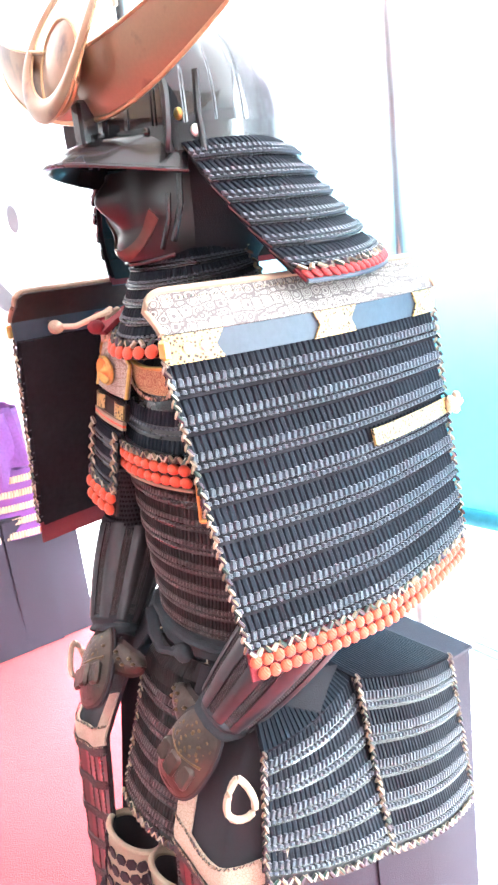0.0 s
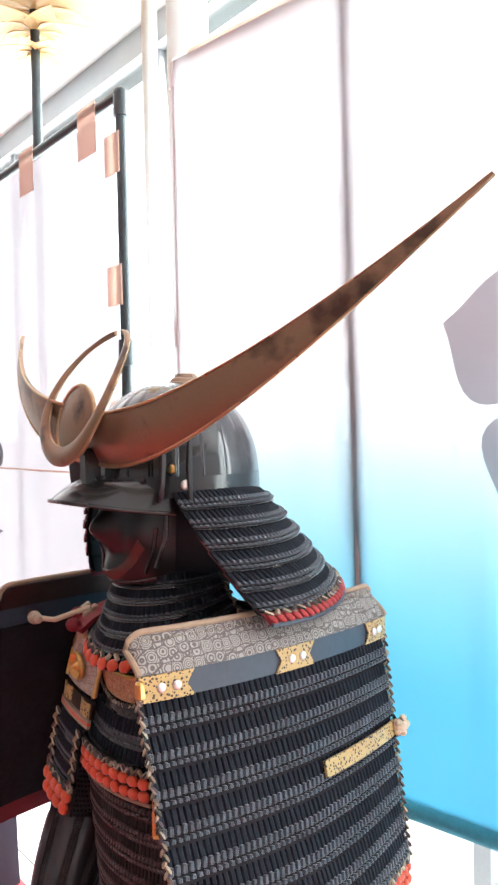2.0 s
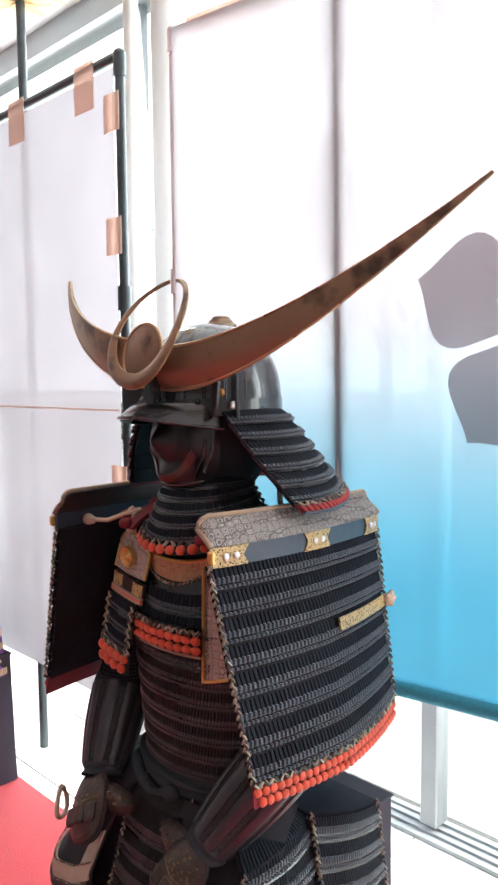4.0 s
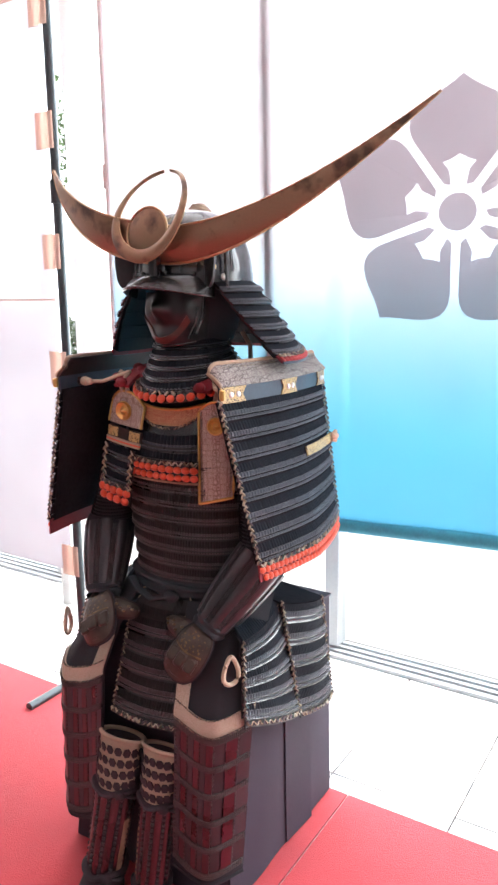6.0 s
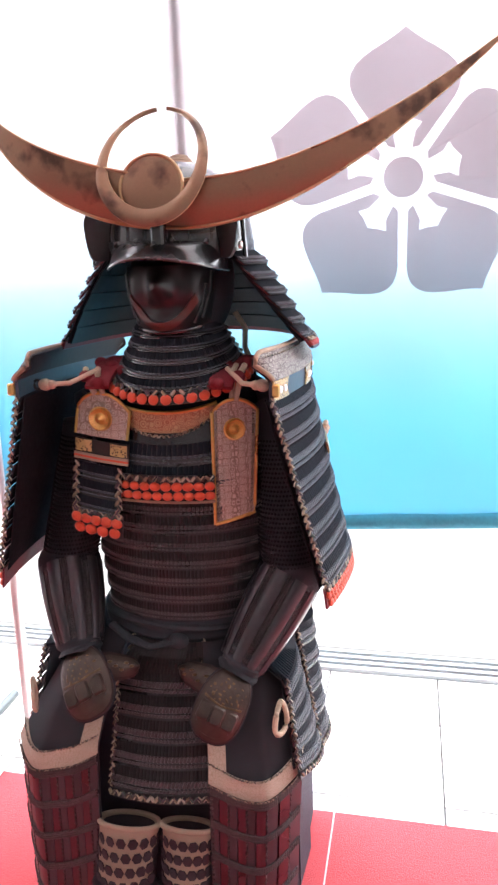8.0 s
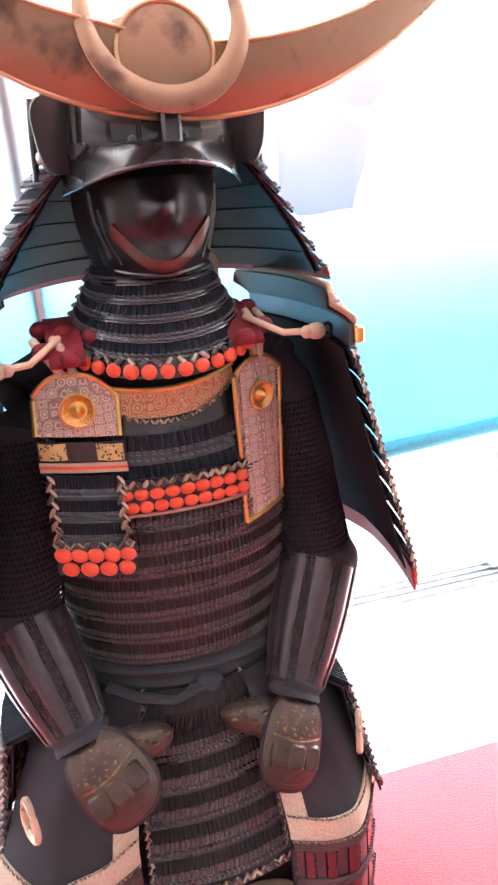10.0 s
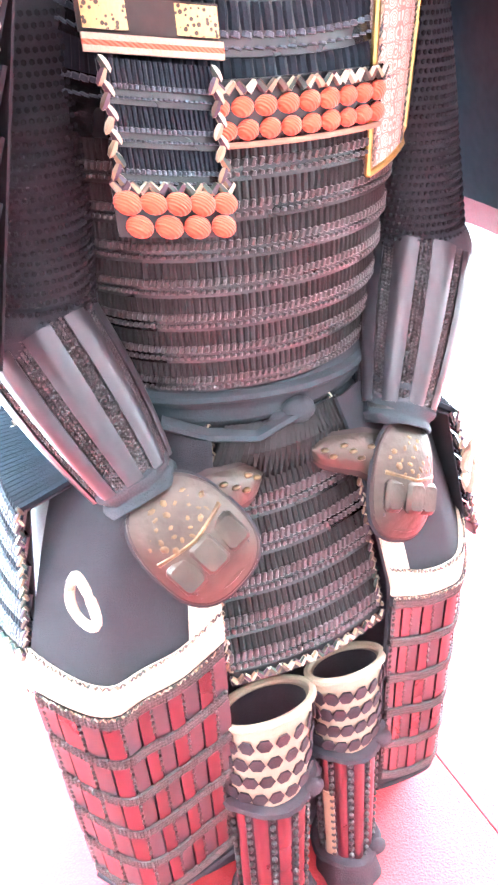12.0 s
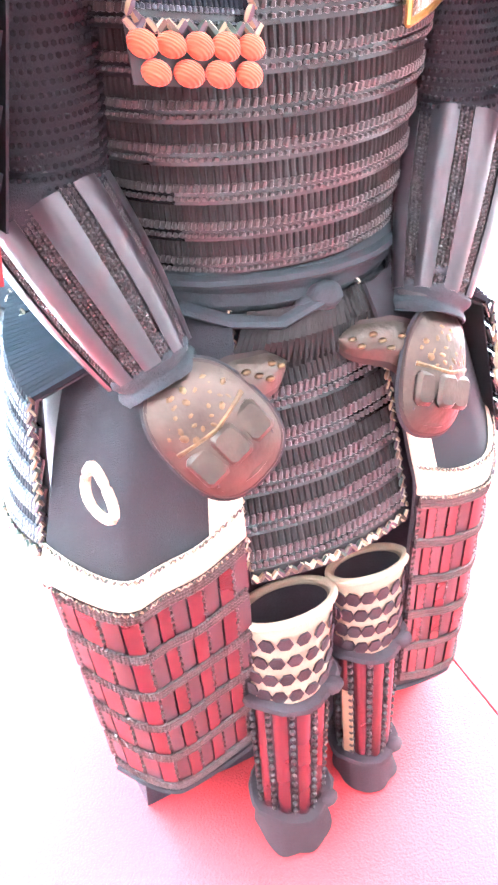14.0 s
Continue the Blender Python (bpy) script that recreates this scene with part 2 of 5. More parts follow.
PIPE_DARK = material("grey_black_steel_pipe", (0.06, 0.075, 0.08), 0.35, metal=0.4, vary=0.2)
TAPE = hanging_cloth("beige_cloth_tape", (0.82, 0.66, 0.58), (0.82, 0.66, 0.58), 0.0, 2.0)
ALU = material("satin_aluminium", (0.34, 0.36, 0.37), 0.4, metal=0.1, vary=0.1)
BANNER = hanging_cloth("dyed_banner_cloth", (0.65, 0.635, 0.645), (0.22, 0.48, 0.575), 0.74, 1.42, 0.42)
BANNER_PALE = hanging_cloth("white_banner_cloth", (0.6, 0.585, 0.6), (0.6, 0.585, 0.6), 0.2, 1.3, 0.42)
FLOWER = hanging_cloth("purple_grey_print", (0.39, 0.355, 0.375), (0.39, 0.36, 0.37), 1.0, 1.5, 0.4)
INK = hanging_cloth("dark_grey_print", (0.2, 0.19, 0.2), (0.2, 0.19, 0.2), 1.0, 1.5, 0.4)
BAR = material("teal_cloth_sleeve", (0.05, 0.36, 0.48), 0.8, vary=0.2)
PAVING = material("pale_concrete_paving", (0.5, 0.49, 0.47), 0.9, vary=0.15, scale=0.6, fine=30)
BARK = material("grey_bark", (0.12, 0.1, 0.08), 0.9, vary=0.4)
LEAF = hanging_cloth("green_leaf", (0.12, 0.18, 0.07), (0.12, 0.18, 0.07), 0.0, 3.0, 0.6)
FACADE = material("pale_facade", (0.6, 0.6, 0.58), 0.8, vary=0.1, scale=0.5)
CREAM_LACE = material("cream_silk_lacing", (0.6, 0.42, 0.28), 0.6, vary=0.2, fine=700, island=0.2)
VIOLET_LACE = material("violet_silk_lacing", (0.17, 0.045, 0.24), 0.6, vary=0.2, fine=700, island=0.2)
VIOLET = material("violet_cloth", (0.2, 0.07, 0.28), 0.8, vary=0.3)
PLUME = material("gold_paper", (0.62, 0.4, 0.17), 0.5, metal=0.2, vary=0.15)
HAZE = bpy.data.materials.new("bright_haze")
HAZE.use_nodes = True
HAZE.node_tree.nodes["Principled BSDF"].inputs["Emission Color"].default_value = (0.95, 0.97, 1.0, 1)
HAZE.node_tree.nodes["Principled BSDF"].inputs["Emission Strength"].default_value = 1.6
GLASS = pane_glass("window_glass")


# ---- mesh tools ----
class Geo:
    def __init__(self):
        self.v, self.f = [], []

    def add(self, vs, fs):
        k = len(self.v)
        self.v += [tuple(p) for p in vs]
        self.f += [tuple(i + k for i in q) for q in fs]
        return self

    def grid(self, P, nu, nv, thick=0.0, loop=False, flip=False):
        """A sheet P(u, v), with its outside along du x dv; thick adds the inner face and the rim."""
        us = nu if loop else nu + 1
        pts = [[Vector(P(i / nu, j / nv)) for i in range(us)] for j in range(nv + 1)]
        quads = []
        for j in range(nv):
            for i in range(nu):
                a, b = j * us + i, j * us + (i + 1) % us
                quads.append((a, b, b + us, a + us) if not flip else (a, a + us, b + us, b))
        flat = [p for r in pts for p in r]
        if not thick:
            return self.add(flat, quads)
        norm = [Vector() for _ in flat]
        for q in quads:
            n = (flat[q[1]] - flat[q[0]]).cross(flat[q[3]] - flat[q[0]])
            n2 = (flat[q[3]] - flat[q[2]]).cross(flat[q[1]] - flat[q[2]])
            for i in q:
                norm[i] += n + n2
        back = [p - (n.normalized() if n.length else n) * thick for p, n in zip(flat, norm)]
        k = len(flat)
        fs = list(quads) + [tuple(i + k for i in reversed(q)) for q in quads]
        edge = {}
        for q in quads:
            for a, b in zip(q, q[1:] + q[:1]):
                edge[(a, b)] = 1
        for a, b in edge:
            if (b, a) not in edge:
                fs.append((b, a, a + k, b + k))
        return self.add(flat + back, fs)

    def tube(self, pts, r, n=8, flat=1.0, side=None):
        """A round bar along pts; r: a number or a function of 0..1; flat squeezes it across side."""
        pts = [Vector(p) for p in pts]
        vs, fs, m = [], [], len(pts)
        ref = Vector(side) if side else None
        for i, p in enumerate(pts):
            d = (pts[min(i + 1, m - 1)] - pts[max(i - 1, 0)]).normalized()
            a = ref if ref else (Vector((0, 0, 1)) if abs(d.z) < 0.9 else Vector((1, 0, 0)))
            x = d.cross(a).normalized()
            y = x.cross(d).normalized()
            rr = r(i / (m - 1)) if callable(r) else r
            for k in range(n):
                t = 2 * math.pi * k / n
                vs.append(p + x * math.cos(t) * rr + y * math.sin(t) * rr * flat)
        for i in range(m - 1):
            for k in range(n):
                a, b = i * n + k, i * n + (k + 1) % n
                fs.append((a, b, b + n, a + n))
        fs += [tuple(reversed(range(n))), tuple(range((m - 1) * n, m * n))]
        return self.add(vs, fs)

    def ball(self, c, r, nu=8, nv=5, m=None):
        """An ellipsoid; r: three radii along the axes of m."""
        c, m = Vector(c), m or Matrix.Identity(3)
        r = (r, r, r) if isinstance(r, (int, float)) else r
        vs, fs = [c + m @ Vector((0, 0, r[2]))], []
        for j in range(1, nv):
            t = math.pi * j / nv
            for i in range(nu):
                s = 2 * math.pi * i / nu
                vs.append(c + m @ Vector((r[0] * math.sin(t) * math.cos(s), r[1] * math.sin(t) * math.sin(s), r[2] * math.cos(t))))
        vs.append(c - m @ Vector((0, 0, r[2])))
        e = len(vs) - 1
        for i in range(nu):
            k = (i + 1) % nu
            fs.append((0, 1 + i, 1 + k))
            fs.append((e, e - nu + k, e - nu + i))
            for j in range(nv - 2):
                a = 1 + j * nu
                fs.append((a + i, a + nu + i, a + nu + k, a + k))
        return self.add(vs, fs)

    def prism(self, poly, h, bev=0.0, m=None):
        """An outline in x and y raised to h, with bevelled rims."""
        m = m or Matrix.Identity(4)
        cx, cy = sum(p[0] for p in poly) / len(poly), sum(p[1] for p in poly) / len(poly)

        def inset(p):
            d = Vector((p[0] - cx, p[1] - cy))
            k = max(d.length - bev, 0) / d.length if d.length else 1
            return cx + d.x * k, cy + d.y * k
        n = len(poly)
        rings = [[(*inset(p), 0) for p in poly], [(*p[:2], bev) for p in poly], [(*p[:2], h - bev) for p in poly], [(*inset(p), h) for p in poly]]
        if not bev:
            rings = [rings[0], rings[3]]
        vs = [m @ Vector(p) for r in rings for p in r]
        fs = [tuple(reversed(range(n))), tuple(range((len(rings) - 1) * n, len(rings) * n))]
        for j in range(len(rings) - 1):
            for i in range(n):
                k = (i + 1) % n
                fs.append((j * n + i, j * n + k, (j + 1) * n + k, (j + 1) * n + i))
        return self.add(vs, fs)

    def box(self, lo, hi, bev=0.0, m=None):
        x0, y0, z0 = lo
        x1, y1, z1 = hi
        b = bev
        poly = [(x0 + b, y0), (x1 - b, y0), (x1, y0 + b), (x1, y1 - b), (x1 - b, y1), (x0 + b, y1), (x0, y1 - b), (x0, y0 + b)] if b else [(x0, y0), (x1, y0), (x1, y1), (x0, y1)]
        return self.prism(poly, z1 - z0, b, (m or Matrix.Identity(4)) @ Matrix.Translation((0, 0, z0)))


def mesh_of(name, g, mat, smooth=True):
    me = bpy.data.meshes.new(name)
    me.from_pydata(g.v, [], g.f)
    me.materials.append(mat)
    me.polygons.foreach_set("use_smooth", [smooth] * len(me.polygons))
    if smooth:
        me.set_sharp_from_angle(angle=radians(38))
    me.update()
    return me


def part(name, g, mat, parent=None, label="", smooth=True):
    ob = new(name, mesh_of(name, g, mat, smooth))
    ob.parent = parent
    if parent and parent.type == "EMPTY":
        ob.matrix_parent_inverse = Matrix.Translation(parent.location).inverted()
    return tagged(ob, label)


def thing(name, label, category, at=(0, 0, 0), group="", kind=""):
    ob = new(name)
    ob.location, ob.empty_display_size = at, 0.05
    return tagged(ob, label, category, group, kind)


def frame_at(P, u, v, e=1e-3):
    """Place, across, down and outward directions on a sheet."""
    p = Vector(P(u, v))
    a = (Vector(P(min(u + e, 1), v)) - Vector(P(max(u - e, 0), v))).normalized()
    d = (Vector(P(u, min(v + e, 1))) - Vector(P(u, max(v - e, 0)))).normalized()
    n = a.cross(d).normalized() * -1
    return p, a, d, n


def lump(g, p, a, d, n, ra, rd, rn, tilt=0.0):
    if tilt:
        a, d = a * math.cos(tilt) + d * math.sin(tilt), d * math.cos(tilt) - a * math.sin(tilt)
    m = Matrix((a, d, n)).transposed()
    vs = [p + m @ Vector((0, -rd, 0)), ]
    for s, k in ((-0.8, 0.7), (0.7, 0.92)):
        for i in range(6):
            t = math.pi * 2 * i / 6
            vs.append(p + m @ Vector((ra * k * math.cos(t), rd * s, rn * k * math.sin(t))))
    vs.append(p + m @ Vector((0, rd, rn * 0.3)))
    fs = []
    for i in range(6):
        j = (i + 1) % 6
        fs += [(0, 1 + j, 1 + i), (1 + i, 1 + j, 7 + j, 7 + i), (13, 7 + i, 7 + j)]
    g.add(vs, fs)


def braid(g, pts, r):
    """A two-strand braided cord along pts."""
    pts = [Vector(p) for p in pts]
    run = [0.0]
    for a, b in zip(pts, pts[1:]):
        run.append(run[-1] + (b - a).length)
    n = max(int(run[-1] / (r * 1.5)), 2)
    for i in range(n):
        s = (i + 0.5) / n * run[-1]
        k = max(j for j in range(len(pts) - 1) if run[j] <= s)
        d = (pts[k + 1] - pts[k]).normalized()
        p = pts[k] + d * (s - run[k])
        side = d.cross(Vector((0.3, -0.8, 0.5))).normalized()
        m = Matrix((side, d.cross(side), d)).transposed() @ Matrix.Rotation(0.6 if i % 2 else -0.6, 3, "Y")
        g.ball(p + side * r * (0.4 if i % 2 else -0.4), (r * 0.75, r * 0.75, r * 1.5), 6, 4, m)


def lamellar(parent, P, rows, count, lace, cord, plate=LACQUER, step=0.004, big=1.0, ends=None, cords=True, height=1.0, thin=0.0025):
    """Rows of plates laced together over a sheet P(u across, v down): on each plate hanging cords, a row of large
    loops and a row of small ones."""
    for i in range(rows):
        v0, v1 = i / rows, (i + 1) / rows
        out = lambda u, v: frame_at(P, u, v)

        def Q(u, w, v0=v0, v1=v1):
            v = v0 + (v1 - v0) * (w * 1.04)
            p, a, d, n = frame_at(P, u, min(v, 1.0))
            return p + n * step * (w - 0.5)
        nu = max(8, int(count / 3))
        lame = part("lame", Geo().grid(Q, nu, 4, thin, flip=True), plate, parent)
        g, h = Geo(), Geo()
        width = (Vector(P(1, (v0 + v1) / 2)) - Vector(P(0.5, (v0 + v1) / 2))).length * 2
        length = sum((Vector(P((k + 1) / 12, v1)) - Vector(P(k / 12, v1))).length for k in range(12))
        pitch = length / count
        tall = (Vector(P(0.5, v1)) - Vector(P(0.5, v0))).length
        for k in range(count):
            u = (k + 0.5) / count
            jit = random.uniform(-0.12, 0.12)
            for w, share, kind in ((0.62, 0.14, 1.0), (0.87, 0.068, 0.8)):
                v = v0 + (v1 - v0) * w
                p, a, d, n = frame_at(P, u, v)
                lump(g, p + n * (step * (w - 0.5) + 0.0006), a, d, n, pitch * 0.58, tall * share * big * (1 + jit * 0.6), 0.0042 * kind * height, 0.22 + jit * 0.5)
            if cords:
                pts = []
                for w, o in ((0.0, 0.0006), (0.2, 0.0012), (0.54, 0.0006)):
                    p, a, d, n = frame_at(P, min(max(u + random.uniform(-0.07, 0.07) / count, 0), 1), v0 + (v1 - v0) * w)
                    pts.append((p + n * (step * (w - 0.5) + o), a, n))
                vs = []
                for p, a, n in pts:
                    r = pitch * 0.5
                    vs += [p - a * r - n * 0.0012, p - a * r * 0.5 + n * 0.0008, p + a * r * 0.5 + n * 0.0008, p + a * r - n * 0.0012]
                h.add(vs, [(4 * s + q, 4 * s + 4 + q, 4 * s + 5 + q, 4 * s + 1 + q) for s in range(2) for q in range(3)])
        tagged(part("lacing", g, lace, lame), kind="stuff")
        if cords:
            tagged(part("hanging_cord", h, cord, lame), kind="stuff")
    if ends:
        for u in ends:
            g = Geo()
            braid(g, [frame_at(P, u, k / 24)[0] + frame_at(P, u, k / 24)[3] * 0.003 for k in range(25)], 0.0033)
            part("edge_braid", g, BRAID, parent)


def bobbles(parent, P, v, count, ra, rd, mat=ORANGE, name="red_knot", u0=0.0, u1=1.0, lift=0.002):
    """A row of fat silk knots along a sheet, each a piece of its own."""
    for k in range(count):
        u = u0 + (u1 - u0) * (k + 0.5) / count
        p, a, d, n = frame_at(P, u, v)
        g = Geo()
        m = Matrix((a, d, n)).transposed()
        g.ball(p + n * lift, (ra * random.uniform(0.93, 1.05), rd * random.uniform(0.93, 1.05), ra * 0.62), 16, 9, m)
        part(name, g, mat, parent)


def stitches(parent, P, v, count, r, mat=BRAID, name="edge_stitch", u0=0.0, u1=1.0):
    g = Geo()
    for k in range(count):
        p, a, d, n = frame_at(P, u0 + (u1 - u0) * (k + 0.5) / count, v)
        lump(g, p + n * 0.003, a, d, n, r * 0.8, r * 1.25, r * 0.8, 0.7 if k % 2 else -0.7)
    part(name, g, mat, parent)


def setting(name, g, mat, label, category, smooth=False):
    return tagged(part(name, g, mat, None, label, smooth), label, category, "", "structure")


# ---- the room ----
X0, X1, Y0, Y1, H = -6.5, 4.4, -8.0, 0.905, 2.62
setting("floor", Geo().box((X0, Y0, -0.06), (X1, Y1 + 0.1, -0.006)), GROUT, "grey grout bed under pale floor tiles", "floor")
setting("ceiling", Geo().box((X0, Y0, H), (X1, Y1 + 0.15, H + 0.2)), CEIL, "plain white painted ceiling", "ceiling")
setting("wall_south", Geo().box((X0, Y0 - 0.2, -0.06), (X1, Y0, H + 0.2)), PAINT, "plain white painted wall, out of view", "wall")
setting("wall_west", Geo().box((X0 - 0.2, Y0 - 0.2, -0.06), (X0, Y1 + 0.15, H + 0.2)), PAINT, "plain white painted wall, out of view", "wall")


def window_wall(name, run, along, label):
    """A full-height glazed front: frame, mullions, track and panes; run: positions of the uprights."""
    t = thing(name, label, "window", along(run[0], 0, 0), kind="structure")
    for a in run:
        g = Geo()
        c = along(a, 0, 0)
        g.box((c[0] - 0.025, c[1] - 0.03, 0.03), (c[0] + 0.025, c[1] + 0.03, H), 0.004)
        part("mullion", g, ALU, t)
    lo, hi = along(run[0], -0.055, 0), along(run[-1], 0.055, 0)
    lo, hi = [min(p, q) for p, q in zip(lo, hi)], [max(p, q) for p, q in zip(lo, hi)]
    part("window_track", Geo().box((lo[0], lo[1], -0.006), (hi[0], hi[1], 0.012), 0.002), ALU, t)
    for k in (-0.03, 0.0, 0.03):
        p, q = along(run[0], k - 0.004, 0), along(run[-1], k + 0.004, 0)
        part("track_rail", Geo().box((min(p[0], q[0]), min(p[1], q[1]), 0.011), (max(p[0], q[0]), max(p[1], q[1]), 0.02)), ALU, t)
    part("head_rail", Geo().box((lo[0], lo[1], H - 0.1), (hi[0], hi[1], H - 0.002), 0.004), ALU, t)
    for a, b in zip(run, run[1:]):
        p, q = along(a + 0.024, -0.003, 0), along(b - 0.024, 0.003, 0)
        ob = part("pane", Geo().box((min(p[0], q[0]), min(p[1], q[1]), 0.03), (max(p[0], q[0]), max(p[1], q[1]), H - 0.09)), GLASS, t)
        ob.visible_shadow = False
    return t


window_wall("window_1", [-6.15, -4.95, -3.75, -2.55, -1.35, -0.13, 1.07, 2.27, 3.36, 4.36], lambda a, b, z: (a, Y1 + b, z), "full-height glazing in satin aluminium frames on a floor track")
# unseen east wall, added solid to block the sun and cut side fill
setting("unseen_wall_east", Geo().box((X1, Y0 - 0.2, -0.06), (X1 + 0.2, Y1 + 0.15, H + 0.2)), PAINT, "plain white painted wall, out of view", "wall")
for x, r in ((-1.162, 0.024), (-0.963, 0.06)):
    g = Geo().tube([(x, Y1 - 0.17, 0.0), (x, Y1 - 0.17, H)], r, 20)
    g.tube([(x, Y1 - 0.17, H - 0.06), (x, Y1 - 0.17, H)], r * 1.18, 20)
    tagged(part("column" if r > 0.05 else "downpipe", g, PAINT), "round white painted upright beside the glazing", "column", "", "structure")

# outside
setting("ground", Geo().box((-400, Y1 + 0.06, -0.3), (400, 800, -0.04)), PAVING, "pale sunlit concrete paving outside the glazing", "ground")

setting("backdrop", Geo().box((-160, 60, -0.3), (120, 60.5, 90)), HAZE, "bright white hazy sky beyond the garden", "sky")


def tree(x, y, h, seed):
    rnd = random.Random(seed)
    t = thing("tree", "leafy green garden tree beyond the glazing", "tree", (x, y, -0.04), "garden trees")
    g = Geo().tube([(x, y, -0.05), (x + 0.05, y, h * 0.25), (x - 0.04, y, h * 0.5), (x, y, h * 0.8)], lambda s: 0.13 * (1 - 0.7 * s), 10)
    tips = []
    for k in range(9):
        a, z = rnd.uniform(0, 6.28), h * rnd.uniform(0.3, 0.75)
        e = Vector((x + math.cos(a) * h * 0.28, y + math.sin(a) * h * 0.28, z + h * rnd.uniform(0.08, 0.22)))
        g.tube([(x, y, z), Vector((x, y, z)).lerp(e, 0.5) + Vector((0, 0, 0.1)), e], lambda s: 0.05 * (1 - 0.8 * s), 6)
        tips += [Vector((x, y, z)).lerp(e, s) for s in (0.5, 0.8, 1.0)]
    part("trunk", g, BARK, t)
    c = Geo()
    for k in range(4200):
        p = rnd.choice(tips) + Vector((rnd.gauss(0, h * 0.085), rnd.gauss(0, h * 0.085), rnd.gauss(0.1, h * 0.07)))
        m = Euler((rnd.uniform(0, 6), rnd.uniform(0, 6), rnd.uniform(0, 6))).to_matrix()
        s = rnd.uniform(0.05, 0.1)
        c.add([p + m @ Vector(q) * s for q in ((-1, 0, 0), (0, -0.5, 0.1), (1, 0, 0), (0, 0.5, 0.1))], [(0, 1, 2, 3)])
    part("crown", c, LEAF, t, smooth=False)


tree(-6.2, 9.5, 5.5, 1)
tree(-4.0, 11.0, 5.0, 2)
tree(-11.5, 12.5, 6.5, 3)
tree(0.5, 13.0, 5.5, 4)
g = Geo()
rnd = random.Random(9)
for k in range(5000):
    p = Vector((rnd.uniform(-14, 6), 8.2 + rnd.uniform(-0.35, 0.35), rnd.uniform(0.0, 0.75)))
    m = Euler((rnd.uniform(0, 6), rnd.uniform(0, 6), rnd.uniform(0, 6))).to_matrix()
    g.add([p + m @ Vector(q) * 0.09 for q in ((-1, 0, 0), (0, -0.5, 0.1), (1, 0, 0), (0, 0.5, 0.1))], [(0, 1, 2, 3)])
tagged(part("hedge", g, LEAF, smooth=False), "low clipped green hedge along the paving", "hedge", "", "stuff")


# ---- carpet ----
def carpet(x0, x1, label):
    def P(u, v):
        x, y = x0 + (x1 - x0) * u, -3.2 + 3.47 * v
        return x, y, 0.006 + 0.0012 * noise.noise((x * 2.3, y * 2.3, 1))
    return tagged(part("carpet", Geo().grid(P, 60, 60, 0.006), CARPET), label, "carpet", "red carpet strips")


carpet(-4.2, 0.212, "red needle-felt carpet strip under the armour")
carpet(0.216, 3.0, "red needle-felt carpet strip butted against another")


# ---- banners ----
from mathutils import geometry


def banner_y(x):
    return 0.5 + 0.15 * x


def hem_z(x):
    return 0.572


def pipe_frame(name, label, corner_l, corner_r, top, low, mat, r, mids=()):
    t = thing(name, label, "stand", (*corner_l, 0))
    a, b = Vector((*corner_l, 0)), Vector((*corner_r, 0))
    up = Vector((0, 0, 1))
    for q in (a, b):
        g = Geo().tube([q + up * 0.012, q + up * top], r, 14)
        part("upright", g, mat, t)
        part("elbow", Geo().ball(q + up * top, r * 1.35, 12, 8).tube([q + up * (top - 0.05), q + up * top], r * 1.3, 14), mat, t)
        part("foot", Geo().tube([q - Vector((0, 0.22, 0)) + up * r, q + Vector((0, 0.22, 0)) + up * r], r, 12), mat, t)
        part("joint", Geo().tube([q + up * (top - 0.62), q + up * (top - 0.56)], r * 1.4, 14), mat, t)
    for q in mids:
        m = a.lerp(b, q)
        m.y = banner_y(m.x) - 0.0005
        part("upright", Geo().tube([m + Vector((0.012, 0.002, 0.001)), m + Vector((-0.006, 0, top - 0.02))], r * 1.15, 14), PIPE_GREY, t, "grey steel pipe")
    part("top_rail", Geo().tube([a + up * top, b + up * top], r, 14), mat, t)
    if low:
        part("low_rail", Geo().tube([a + up * low, b + up * low], r, 14), mat, t)
    return t


L, R = (-0.573, banner_y(-0.573) + 0.006), (1.2, banner_y(1.2) + 0.006)
pipe_frame("banner_stand", "white plastic pipe stand that stretches a dyed banner", L, R, 2.04, None, PVC, 0.0125, (0.257,))


def cloth_sheet(x0, x1, z0, z1, yf, seed, sag=0.005):
    """A hanging sheet; z0, the height of its lower edge, is a function of x."""
    def P(u, v):
        x = x0 + (x1 - x0) * u
        z = z1 + (z0(x) - z1) * v
        f = sag * noise.noise((x * 3.1, z * 1.3, seed)) + 0.7 * sag * noise.noise((x * 7 + z * 4, x * 1.5 - z * 1.2, seed + 4))
        return x, yf(x) - 0.016 + f, z
    return P


P_BAN = cloth_sheet(-0.558, 1.185, hem_z, 2.04, banner_y, 2.0, 0.004)
ban = thing("banner", "white banner dyed sky blue below, printed with a purple-grey flower", "banner", (-0.558, banner_y(-0.558), 0.57))
part("cloth", Geo().grid(P_BAN, 90, 70, 0.0012, flip=True), BANNER, ban)
part("top_sleeve", Geo().tube([(x, banner_y(x) + 0.01, 2.04) for x in (-0.52, 0.3, 1.17)], 0.022, 14), TAPE, ban, "beige cloth sleeve")
part("hem_sleeve", Geo().tube([(x, banner_y(x) - 0.004, hem_z(x)) for x in (-0.565, 0.3, 1.19)], 0.021, 14), BAR, ban, "deep teal hem sleeve")


